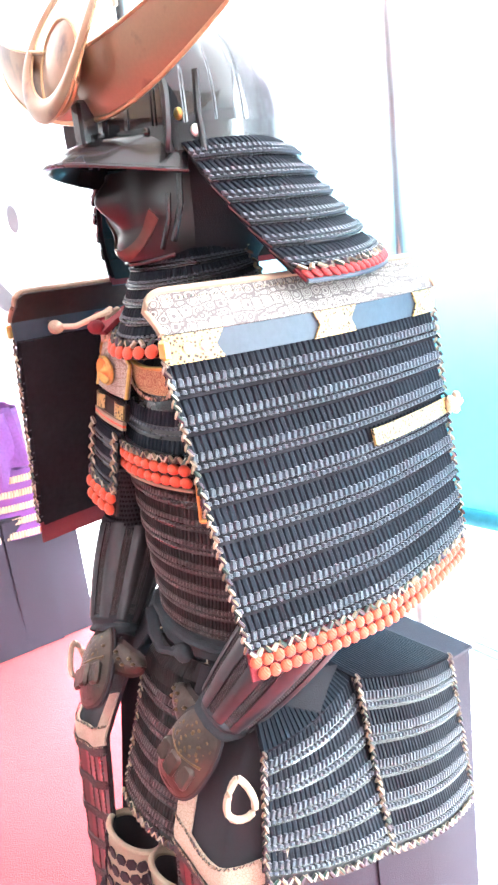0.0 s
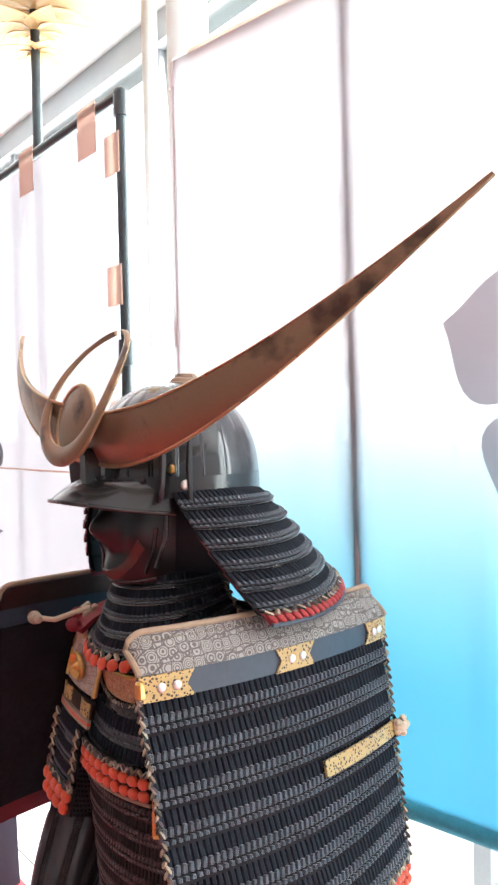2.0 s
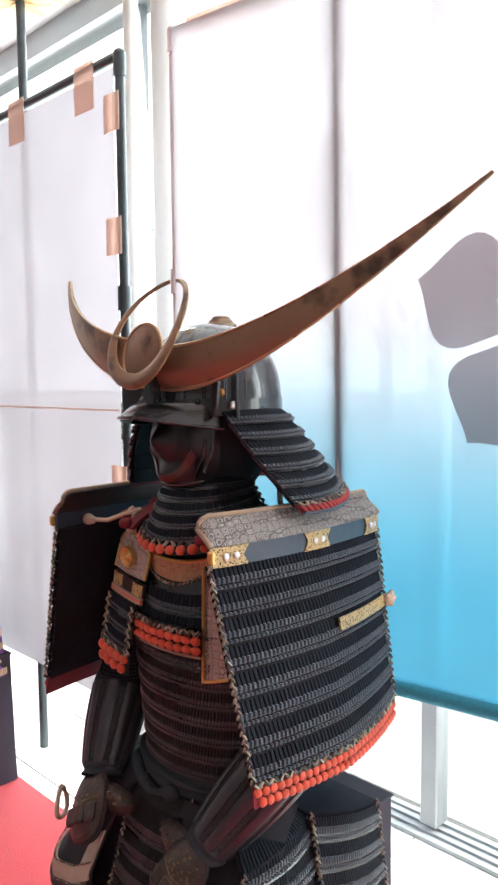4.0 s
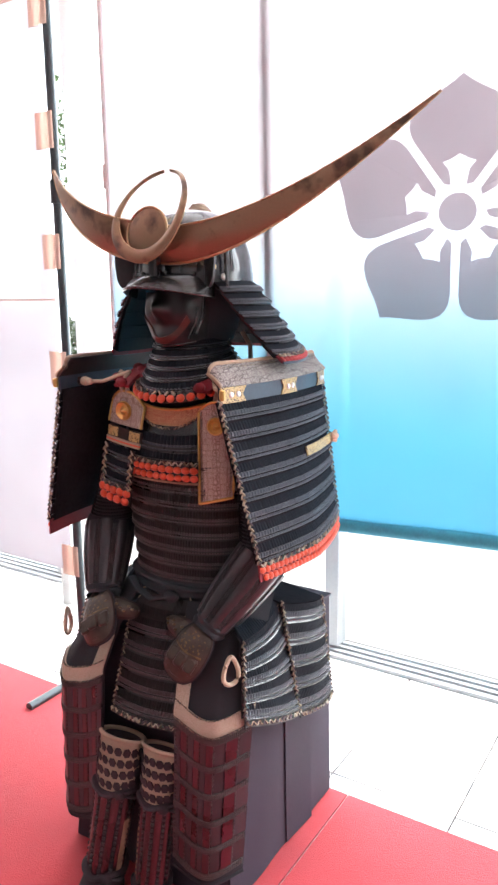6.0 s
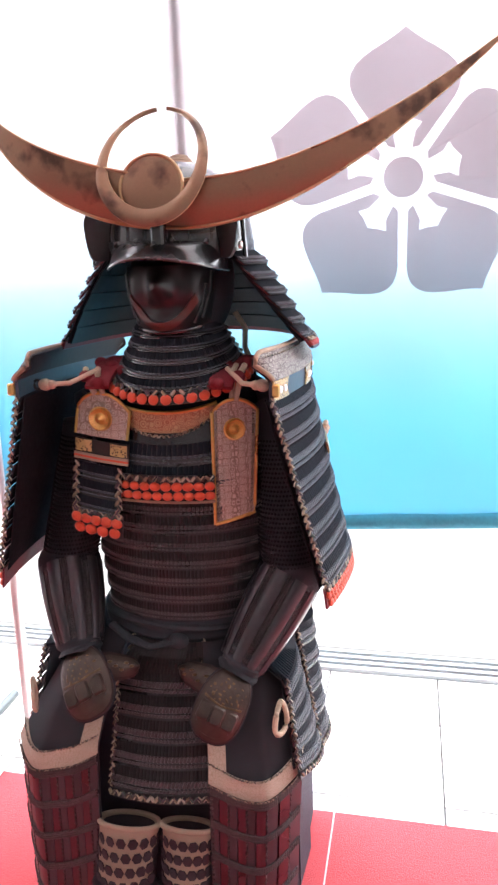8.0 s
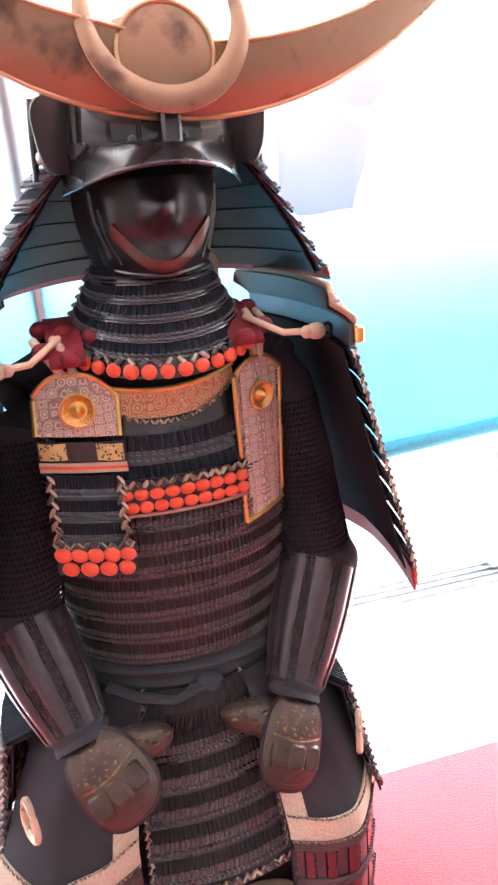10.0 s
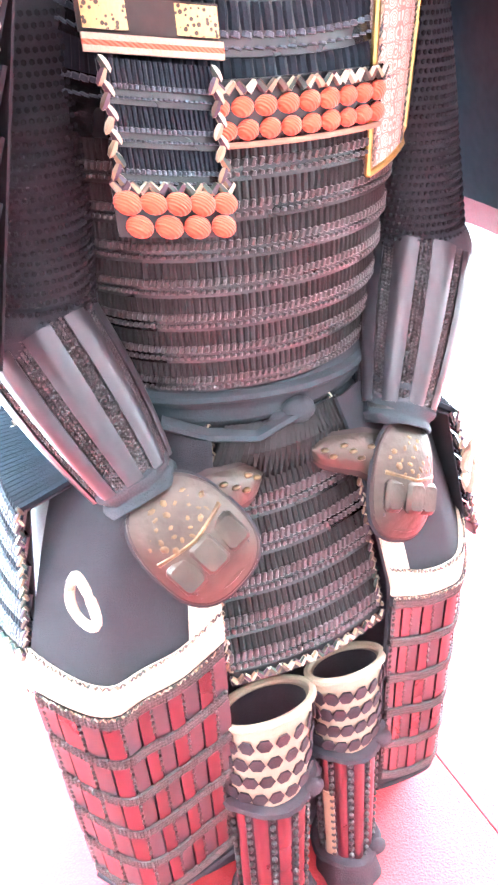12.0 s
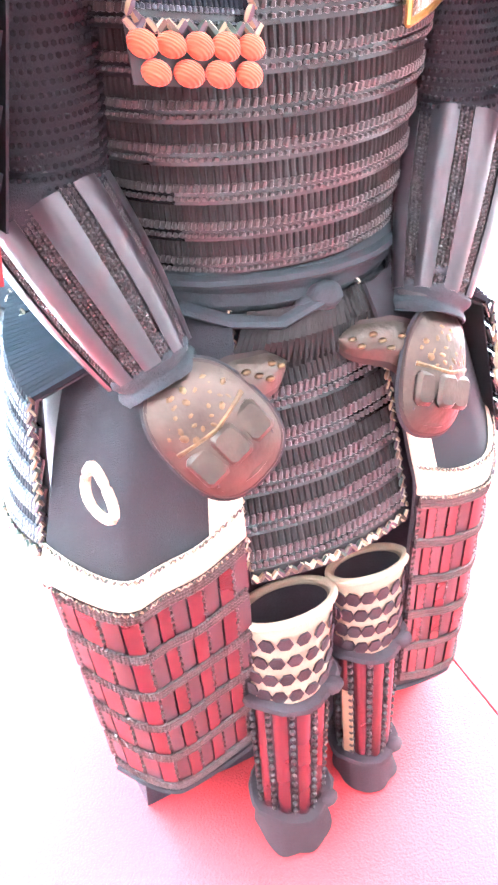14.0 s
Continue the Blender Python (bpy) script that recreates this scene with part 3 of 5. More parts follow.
def flower(parent, P, to_uv, cx, cz, r, mat):
    """A crest of five petals, each with a forked notch at its root, round a disc; flat prints on the cloth."""
    def flat(outline, name):
        pts = [Vector(P(*to_uv(*p))) + Vector((0, -0.007, 0)) for p in outline]
        part(name, Geo().add(pts, geometry.tessellate_polygon([[Vector((*p, 0)) for p in outline]])), mat, parent, smooth=False)
    for k in range(5):
        a = math.pi / 2 + k * 2 * math.pi / 5

        def at(along, across):
            return cx + r * (along * math.cos(a) - across * math.sin(a)), cz + r * (along * math.sin(a) + across * math.cos(a))
        for q in (1, -1):
            half = [(0.22, 0.115), (0.56, 0.365), (0.62, 0.395), (0.68, 0.408), (0.74, 0.4), (0.8, 0.365), (0.85, 0.31), (0.9, 0.235), (0.95, 0.145), (1.0, 0.065), (1.05, 0.0)]
            half += [(0.45, 0.0), (0.41, 0.07), (0.39, 0.13), (0.33, 0.08), (0.21, 0.06)]
            flat([at(s, q * w) for s, w in half], "petal")
    flat([(cx + 0.15 * r * math.cos(t * math.pi / 12), cz + 0.15 * r * math.sin(t * math.pi / 12)) for t in range(24)], "flower_eye")


flower(ban, P_BAN, lambda x, z: ((x + 0.558) / 1.743, (2.04 - z) / (2.04 - hem_z(x))), 0.333, 1.312, 0.267, FLOWER)

BX2, BY2 = -0.7, 0.352
pipe_frame("banner_stand", "dark steel pipe stand with a banner taped to it", (-2.5, BY2), (BX2, BY2), 2.005, None, PIPE_DARK, 0.0125)
P_B2 = cloth_sheet(-2.47, BX2 - 0.027, lambda x: 0.34, 1.985, lambda x: BY2 + 0.014, 7.0)
ban2 = thing("banner", "white banner with grey oval prints, taped to dark pipes", "banner", (-2.47, BY2, 0.34))
part("cloth", Geo().grid(P_B2, 60, 50, 0.0012, flip=True), BANNER_PALE, ban2)


def print_on(name, outline):
    """A flat figure printed on the pale banner."""
    pts = [Vector(P_B2((x + 2.47) / (BX2 + 2.443), (1.985 - z) / 1.645)) + Vector((0, -0.006, 0)) for x, z in outline]
    part(name, Geo().add(pts, geometry.tessellate_polygon([[Vector((x, z, 0)) for x, z in outline]])), INK, ban2, smooth=False)


for x, z in ((-1.642, 1.158), (-1.464, 1.176)):
    print_on("printed_oval", [(x + 0.046 * math.cos(k * math.pi / 12) - 0.004 * math.sin(k * math.pi / 12), z + 0.04 * math.sin(k * math.pi / 12)) for k in range(24)])
print_on("printed_leaf", [(-1.82, 1.02), (-1.713, 1.084), (-1.69, 1.03), (-1.65, 0.99), (-1.59, 0.96), (-1.52, 0.945), (-1.438, 0.94), (-1.5, 0.918), (-1.58, 0.905), (-1.67, 0.905), (-1.75, 0.922), (-1.81, 0.96)])
part("seam", Geo().tube([Vector(P_B2(k / 40, (1.985 - 1.132) / 1.645)) + Vector((0, -0.003, 0)) for k in range(41)], 0.0028, 6), TAPE, ban2, "thin stitched seam")
for z in (1.87, 1.57, 1.26, 0.944, 0.664, 0.377):
    part("tape", Geo().box((BX2 - 0.052, BY2 - 0.016, z - 0.046), (BX2 + 0.0135, BY2 - 0.0135, z + 0.046), 0.001), TAPE, ban2)
for x in (-0.838, -1.19, -1.55):
    part("tape", Geo().box((x - 0.045, BY2 - 0.0155, 1.9), (x + 0.045, BY2 - 0.013, 2.02), 0.001), TAPE, ban2)

# gold standard on a pole behind the second armour
std = thing("battle_standard", "tiers of gold paper fins on a dark upright pole", "standard", (-1.31, 0.43, 0.0))
part("pole", Geo().tube([(-1.31, 0.43, 0.0), (-1.31, 0.43, 2.62)], 0.014, 12), PIPE_DARK, std)
for j in range(5):
    for k in range(7):
        a, z, ln = k * math.pi / 3.5 + 0.12 + 0.2 * j, 2.6 - j * 0.058, 0.36 - 0.068 * j

        def P(u, v, a=a, z=z, ln=ln):
            s = 0.012 + ln * u
            w = 0.4 * ln * (1 - u) ** 0.7 * (0.25 + 0.75 * min(u * 4, 1)) * (2 * v - 1)
            return -1.31 + math.cos(a) * s - math.sin(a) * w, 0.43 + math.sin(a) * s + math.cos(a) * w, z - 0.004 * u + 0.006 * (1 - u) * (1 - abs(2 * v - 1))
        part("fin", Geo().grid(P, 6, 4, 0.002), PLUME, std)


# ---- the armour chest and its drape ----
def chest(x0, x1, y0, y1, h, label, seed):
    t = thing("armour_chest", label, "chest", ((x0 + x1) / 2, (y0 + y1) / 2, 0.007))
    g = Geo()
    part("chest_body", g.box((x0 + 0.012, y0 + 0.012, 0.008), (x1 - 0.012, y1 - 0.012, h - 0.005), 0.008), LACQUER_DULL, t)
    cx, cy, hx, hy = (x0 + x1) / 2, (y0 + y1) / 2, (x1 - x0) / 2, (y1 - y0) / 2

    def P(u, v):
        a = 2 * math.pi * u
        c, s = math.cos(a), math.sin(a)
        k = 1 / max(abs(c), abs(s)) ** 0.96
        fold = 0.006 * noise.noise((u * 22, v * 1.2, seed)) * v + 0.004 * v
        return cx + c * k * (hx + fold + 0.042 * v * (c < 0)), cy + s * k * (hy + fold + 0.045 * v * (s < 0)), 0.009 + (h - 0.009) * (1 - v)
    part("drape", Geo().grid(P, 120, 14, loop=True), DRAPE, t, "dark purple cloth drape with soft folds")
    part("drape_top", Geo().box((x0 - 0.001, y0 - 0.001, h - 0.003), (x1 + 0.001, y1 + 0.001, h + 0.002), 0.001), DRAPE, t)
    for sx in (x0, x1):
        q = -1 if sx == x0 else 1
        part("drape_pleat", Geo().grid(lambda u, v: (sx + q * (0.005 + 0.006 * u * v), cy - 0.03 + 0.1 * u + 0.01 * v, 0.01 + (h - 0.015) * (1 - v)), 6, 8, 0.002, flip=q > 0), DRAPE, t)
    return t


chest(-0.18, 0.168, -0.108, 0.262, 0.492, "armour chest under a dark purple cloth, on red carpet", 3.0)


# ---- shoulder guards ----
def shoulder_guard(sgn, label):
    """One large laced shoulder guard: crown plate, band with gilt fittings, eight laced plates, red knots."""
    t = thing("shoulder_guard", label, "armour", (0.2 * sgn, 0, 0.69), "shoulder guards")

    def P(u, v):
        y = (-0.17 + 0.36 * u) * (1 - 0.04 * v) if sgn > 0 else (0.19 - 0.36 * u) * (1 - 0.04 * v)
        bow = 0.02 * (1 - (2 * u - 1) ** 2)
        return sgn * (0.178 + (0.069 if sgn > 0 else 0.058) * v + bow - 0.03 * (y > 0) * y / 0.19 * v), y, 0.975 - 0.262 * v - 0.012 * (y + 0.17)
    lamellar(t, P, 8, 52, NAVY, NAVY_SHADED, plate=MATT_BLACK, step=0.006, ends=(0.0, 1.0))

    def inner(u, v):
        p, a, d, n = frame_at(P, 0.004 + 0.992 * u, v)
        return p - n * 0.0075
    part("lining", Geo().grid(inner, 30, 10, 0.0015, flip=True), MATT_BLACK, t, "black cloth lining")

    def low(u, v):
        p = Vector(P(u, 1.0))
        return p + Vector((sgn * 0.004 * v, 0, -0.03 * v))
    part("hem_plate", Geo().grid(low, 20, 3, 0.003, flip=True), DEEP_RED, t, "deep red brocade hem")
    stitches(t, low, 0.08, 46, 0.004)
    bobbles(t, low, 0.38, 30, 0.0062, 0.0062)
    bobbles(t, low, 0.8, 30, 0.0062, 0.0062, u0=0.017, u1=0.99)

    def band(u, v):
        p = Vector(P(u, 0.0))
        return p + Vector((sgn * 0.003, 0, 0.026 * (1 - v) - 0.003))
    part("band", Geo().grid(band, 20, 2, 0.004, flip=True), NAVY_BAND, t, "blue-grey lacquered band")

    def crown(u, v):
        p = Vector(P(u, 0.0))
        e = min(u, 1 - u) / 0.05
        drop = 0.018 * (1 - math.sqrt(max(0, 1 - (1 - min(e, 1)) ** 2)))
        return p + Vector((sgn * (0.006 * v - 0.018 * (1 - v) ** 1.5), 0, 0.024 + (0.036 - 0.9 * drop) * (1 - v)))
    part("crown_plate", Geo().grid(crown, 110, 6, 0.004, flip=True), LEATHER, t, "grey stencilled leather crown plate")
    part("crown_lining", Geo().grid(lambda u, v: Vector(crown(u, v)) + Vector((-sgn * 0.005, 0, -0.003)), 110, 6, 0.001, flip=True), LEATHER_DARK, t, "smoked brown leather lining")
    rim = [crown(0, 1 - k / 6) for k in range(7)] + [crown(k / 110, 0) for k in range(1, 110)] + [crown(1, k / 6) for k in range(7)]
    part("rim", Geo().tube(rim, 0.0034, 8), TAN_EDGE, t)
    g = Geo()
    for k in range(90):
        p, a, d, n = frame_at(crown, 0.03 + 0.94 * k / 89, 0.2)
        lump(g, p + n * 0.0002, a, d, n, 0.0009, 0.0018, 0.0008, 0.7)
    part("rim_stitch", g, BRAID, t)
    for u0, u1 in ((0.0, 0.16), (0.44, 0.6), (0.87, 1.0)):
        ru, rv = (u0, u1) if sgn > 0 else (1 - u1, 1 - u0)

        def fit(u, v):
            uu = ru + (rv - ru) * u - (2 * u - 1) * 0.022 * (1 - abs(2 * v - 1)) * (0.02 < ru + (rv - ru) * u < 0.98)
            p = Vector(band(uu, v))
            return p + Vector((sgn * 0.003, 0, 0))
        f = part("gilt_fitting", Geo().grid(fit, 10, 8, 0.002, flip=True), GILT_FIT, t, "pierced gilt metal fitting")
        g = Geo()
        for q in (0.33, 0.72):
            p, a, d, n = frame_at(fit, q, 0.5)
            g.ball(p + n * 0.001, (0.005, 0.005, 0.0025), 12, 6, Matrix((a, d, n)).transposed())
        part("stud", g, WHITE_METAL, f)

    def bar(u, v):
        uu = 0.56 + 0.42 * u if sgn > 0 else 0.44 - 0.42 * (1 - u)
        p, a, d, n = frame_at(P, min(max(uu, 0), 1), 0.39 + 0.065 * v)
        return p + n * 0.008
    part("gilt_bar", Geo().grid(bar, 10, 3, 0.003, flip=True), GILT_FIT, t, "pierced gilt bar")
    p, a, d, n = frame_at(P, 0.99 if sgn > 0 else 0.01, 0.42)
    g = Geo().ball(p + n * 0.012, (0.011, 0.011, 0.008), 12, 8)
    for k in range(5):
        g.ball(p + n * 0.015 + Vector((0, 0.009 * math.cos(k * 1.25), 0.009 * math.sin(k * 1.25))), 0.005, 8, 5)
    part("cord_knot", g, CORD, t)
    yf = -0.171
    part("gilt_end", Geo().box((sgn * 0.187 - 0.005, yf - 0.004, 0.978), (sgn * 0.187 + 0.005, yf + 0.004, 0.995), 0.002), GOLD, t, "gilt end fitting")
    # toggle cord to the shoulder strap
    a, b = Vector((sgn * 0.16, -0.122, 0.986)), Vector((sgn * 0.098, -0.07, 1.002))
    part("toggle_cord", Geo().tube([a, a.lerp(b, 0.5) - Vector((0, 0.012, 0.008)), b], 0.0036, 8), CORD, t, "cream braided cord")
    part("toggle", Geo().ball(a, (0.011, 0.009, 0.009), 12, 8).ball(a + Vector((sgn * -0.01, 0, 0)), 0.007, 10, 6), CORD, t)
    part("toggle_ring", Geo().tube([a + Vector((sgn * (0.012 + 0.005 * math.cos(k)), -0.001, 0.007 * math.sin(k))) for k in [i * 0.63 for i in range(11)]], 0.0022, 6), LEATHER_DARK, t)
    return t


shoulder_guard(1, "navy silk-laced shoulder guard with gilt fittings and orange hem knots")
shoulder_guard(-1, "dark navy silk-laced shoulder guard with a red knotted hem")


# ---- cuirass ----
cui = thing("cuirass", "black laced cuirass with orange silk knots and tan collar plate", "armour", (0, 0, 0.5))
BX = 0.0


def torso(u, v):
    """From the chest's lower edge to the waist, all round."""
    a = math.pi * (1.5 + 2 * (u - 0.5))
    rx, ry = 0.15 - 0.022 * v, 0.103 - 0.014 * v
    return BX + rx * math.cos(a), 0.0 + ry * math.sin(a), 0.815 - 0.203 * v


lamellar(cui, torso, 7, 150, BROWN, BROWN_DARK, step=0.005, height=0.8, big=0.85)


def chest_plate(u, v):
    a = math.pi * (1.5 + 0.62 * (u - 0.5) * 2 * 0.62)
    k = 0.9 + 0.1 * v
    top = 0.985 - 0.05 * (1 - (2 * u - 1) ** 2)
    return BX + 0.152 * k * math.cos(a), 0.103 * k * math.sin(a) + 0.012 * (1 - v), top + (0.815 - top) * v


part("chest_plate", Geo().grid(chest_plate, 40, 12, 0.004, flip=True), LACQUER, cui, "black laced upper chest plate")
lamellar(cui, lambda u, v: Vector(chest_plate(u, 0.36 + 0.5 * v)) + Vector((0, -0.003, 0)), 2, 44, NAVY, NAVY_SHADED, step=0.004, height=0.6, big=0.5)


def collar(u, v):
    uu = 0.24 + 0.52 * u
    p = Vector(chest_plate(uu, 0.0)) + Vector((0, -0.006, 0.004))
    return p + Vector((0, 0.001, -0.036 * v * (1 - 0.6 * (2 * u - 1) ** 2)))


part("collar_plate", Geo().grid(collar, 30, 5, 0.003, flip=True), LEATHER_GOLD, cui, "tan stencilled leather collar plate")
part("collar_rim", Geo().tube([collar(k / 30, 0) for k in range(31)], 0.003, 8), GOLD, cui)
stitches(cui, collar, 0.97, 40, 0.0026, BRAID, "collar_stitch")


def hem(u, v):
    uu = 0.16 + 0.56 * u
    p, a, d, n = frame_at(chest_plate, uu, 1.0)
    return p + n * 0.008 + Vector((0, 0, 0.034 - 0.036 * v))


part("chest_hem", Geo().grid(hem, 40, 3, 0.003, flip=True), LACQUER, cui)
stitches(cui, hem, 0.12, 30, 0.0042)
bobbles(cui, hem, 0.45, 13, 0.0082, 0.0068)
bobbles(cui, hem, 0.85, 13, 0.0082, 0.0068, u0=0.03, u1=1.0)
part("hem_edge", Geo().tube([hem(k / 40, 1.12) for k in range(41)], 0.0022, 6), TAN_EDGE, cui)
# back of the shoulders and straps
part("back_plate", Geo().grid(lambda u, v: (BX + 0.155 * math.cos(math.pi * u) * (0.75 + 0.25 * v), 0.02 + 0.11 * math.sin(math.pi * u), 0.99 - 0.19 * v), 30, 8, 0.004), LACQUER, cui)
for s in (-1, 1):
    part("shoulder_strap", Geo().grid(lambda u, v: (s * (0.075 + 0.036 * (u if s > 0 else 1 - u)) + BX, -0.095 + 0.21 * v, 0.975 + 0.03 * math.sin(math.pi * v) ** 0.7), 4, 12, 0.006, flip=True), DEEP_RED, cui, "deep red padded strap")
    g = Geo()
    for k in range(9):
        g.ball((s * (0.09 + 0.03 * math.sin(k * 2.1)) + BX, -0.1 + 0.02 * k, 0.985 + 0.02 * math.sin(math.pi * k / 9)), (0.011, 0.011, 0.009), 8, 6)
    tagged(part("strap_ruffle", g, DEEP_RED, cui), kind="stuff")

# sash round the waist with its knot
sash = thing("waist_sash", "blue-grey cotton sash knotted round the cuirass waist", "sash", (0, -0.1, 0.6))


def sash_at(u, v):
    a = 2 * math.pi * u
    w = 0.004 * math.sin(v * 19 + 2 * math.sin(a)) + 0.004 * noise.noise((math.cos(a) * 3, math.sin(a) * 3, v * 4))
    bul = 0.008 * math.sin(math.pi * v)
    return 0.132 * math.cos(a) * (1 + (w + bul) * 5), 0.093 * math.sin(a) * (1 + (w + bul) * 5), 0.624 - 0.05 * v + 0.014 * math.sin(a)


part("wrap", Geo().grid(sash_at, 90, 18, 0.003, loop=True, flip=True), SASH, sash)
part("wrap_fold", Geo().tube([sash_at(k / 40, 0.35 + 0.25 * math.sin(k / 6)) for k in range(41)], 0.008, 8, 0.6), SASH, sash)
part("knot", Geo().ball((0.013, -0.101, 0.583), (0.017, 0.012, 0.013), 12, 8).ball((-0.001, -0.101, 0.579), (0.014, 0.009, 0.008), 10, 6), SASH, sash)
part("sash_end", Geo().tube([(0.007, -0.104, 0.583), (-0.03, -0.107, 0.573), (-0.07, -0.096, 0.579), (-0.105, -0.078, 0.592)], 0.009, 8, 0.5), SASH, sash)


for p, q in (((-0.066, -0.082, 0.585), (-0.072, -0.108, 0.532)), ((0.05, -0.09, 0.585), (0.052, -0.112, 0.54))):
    g = Geo()
    braid(g, [p, Vector(p).lerp(Vector(q), 0.5) + Vector((0, -0.006, 0)), q], 0.003)
    tagged(part("waist_braid", g, BRAID, cui), kind="stuff")


# ---- breast guards hanging from the straps ----
def panel(parent, name, P, mat, thick=0.004, label="", nu=12, nv=14):
    return part(name, Geo().grid(P, nu, nv, thick, flip=True), mat, parent, label)


bg = thing("breast_guard", "laced breast guard with gilt boss, printed leather and orange knots", "armour", (-0.09, -0.15, 0.78), "breast guards")


def guard_r(u, v):
    arch = 0.024 * (1 - abs(2 * u - 1) ** 2.4) if v < 0.5 else 0.024 * (1 - abs(2 * u - 1) ** 2.4) * max(0, 1 - (v - 0.5) * 8)
    return -0.133 + 0.084 * u - 0.003 * v, -0.078 - 0.01 * v - 0.006 * u - 0.004 * math.sin(math.pi * u), 0.948 + arch * (1 - v) - 0.04 * v - 0.01 * u


panel(bg, "head_plate", guard_r, LEATHER_LIT, 0.005, "grey stencilled leather plate with gilt rim")
rim = [guard_r(0, 1 - k / 8) for k in range(9)] + [guard_r(k / 16, 0) for k in range(1, 16)] + [guard_r(1, k / 8) for k in range(9)]
part("gilt_rim", Geo().tube(rim, 0.0026, 8), GOLD, bg)


def boss(parent, c, r, lean=0.0):
    m = Matrix.Rotation(lean, 3, "Z") @ Matrix.Rotation(radians(90), 3, "X")

    def P(u, v):
        a, s = 2 * math.pi * u, v
        z = 0.0035 * (1 - s) + 0.0035 * math.cos(s * math.pi * 2.2) * (s < 0.9) + 0.0005 * math.cos(24 * a) * (s > 0.55)
        return Vector(c) + m @ Vector((r * s * math.cos(a), r * s * math.sin(a), z + 0.003))
    part("boss", Geo().grid(P, 72, 14, 0.002, loop=True, flip=True), GOLD, parent, "ribbed gilt boss")


boss(bg, (-0.091, -0.0935, 0.931), 0.0185)


def strip(z0, z1, y=-0.122, x0=-0.137, x1=-0.049, drop=0.01):
    return lambda u, v: (x0 + (x1 - x0) * u, y + 0.034 - 0.19 * (0.905 - z0 - (z1 - z0) * v) - 0.1 * (x0 + 0.137 + (x1 - x0) * u) - 0.003 * math.sin(math.pi * u), z0 + (z1 - z0) * v - drop * u - 0.003)


panel(bg, "leather_band", strip(0.905, 0.885), LEATHER_DARK, 0.005, "brown leather band")
panel(bg, "gilt_fitting", strip(0.904, 0.887, -0.125, -0.135, -0.108, 0.003), GILT_FIT, 0.002, "pierced gilt metal fitting")
panel(bg, "gilt_fitting", lambda u, v: Vector(strip(0.904, 0.887, -0.125, -0.078, -0.051, 0.003)(u, v)) - Vector((0, 0, 0.007)), GILT_FIT, 0.002, "pierced gilt metal fitting")
panel(bg, "white_edge", strip(0.885, 0.8815, -0.126), KNEE, 0.005)
panel(bg, "red_edge", strip(0.8815, 0.8785, -0.126), ORANGE, 0.005)
panel(bg, "cream_edge", strip(0.8785, 0.875, -0.126), KNEE, 0.005)
low_r = strip(0.872, 0.8, -0.127, -0.131, -0.059, 0.01)
lamellar(bg, low_r, 3, 22, NAVY, NAVY_SHADED, step=0.003, height=0.55, big=0.5)
for u in (0.02, 0.98):
    g = Geo()
    braid(g, [Vector(low_r(u, k / 10)) + Vector((0, -0.006, 0)) for k in range(11)], 0.0042)
    part("edge_braid", g, BRAID, bg)
tab = strip(0.802, 0.77, -0.13, -0.135, -0.055, 0.01)
panel(bg, "tab", tab, LACQUER_DULL)
stitches(bg, tab, 0.05, 14, 0.004)
bobbles(bg, tab, 0.33, 5, 0.0092, 0.0078, lift=0.004)
bobbles(bg, tab, 0.78, 4, 0.0092, 0.0078, u0=0.05, u1=0.98, lift=0.004)
for s in (-0.012, 0.008):
    part("hanging_cord", Geo().tube([(-0.112 + s, -0.06, 1.0), (-0.106 + s, -0.078, 0.994), (-0.093 + s * 0.6, -0.086, 0.966)], 0.0046, 8), CORD, bg, "cream braided cord")

bl = thing("breast_guard", "tall breast guard of stencilled leather with a gilt rim and boss", "armour", (0.095, -0.15, 0.79), "breast guards")


def guard_l(u, v):
    arch = 0.018 * (1 - abs(2 * u - 1) ** 2.2)
    x = 0.077 + 0.061 * u + 0.004 * (1 - 2 * u) * v - 0.004 * v
    return x, -0.086 + 0.03 * u - 0.004 * v - 0.004 * math.sin(math.pi * u), 0.94 + arch * (1 - v) ** 3 - 0.168 * v + 0.012 * u * v


panel(bl, "leather_face", guard_l, LEATHER_LIT, 0.006, "grey stencilled leather face", 12, 24)
rim = [guard_l(0, 1 - k / 12) for k in range(13)] + [guard_l(k / 14, 0) for k in range(1, 14)] + [guard_l(1, k / 12) for k in range(13)] + [guard_l(1 - k / 10, 1) for k in range(1, 11)]
part("gilt_rim", Geo().tube(rim, 0.0027, 8), GOLD, bl)
boss(bl, (0.107, -0.0765, 0.915), 0.0165, 0.45)
g = Geo()
for k in range(40):
    for u in (0.09, 0.91):
        p, a, d, n = frame_at(guard_l, u, 0.04 + 0.92 * k / 39)
        lump(g, p + n * 0.001, a, d, n, 0.0012, 0.0028, 0.001, 0.8)
tagged(part("stitching", g, BRAID, bl), kind="stuff")
for s in (-0.006, 0.006):
    part("hanging_cord", Geo().tube([(0.112 + s, -0.045, 1.003), (0.112 + s, -0.066, 0.998), (0.107 + s * 0.5, -0.074, 0.955)], 0.0046, 8), CORD, bl, "cream braided cord")


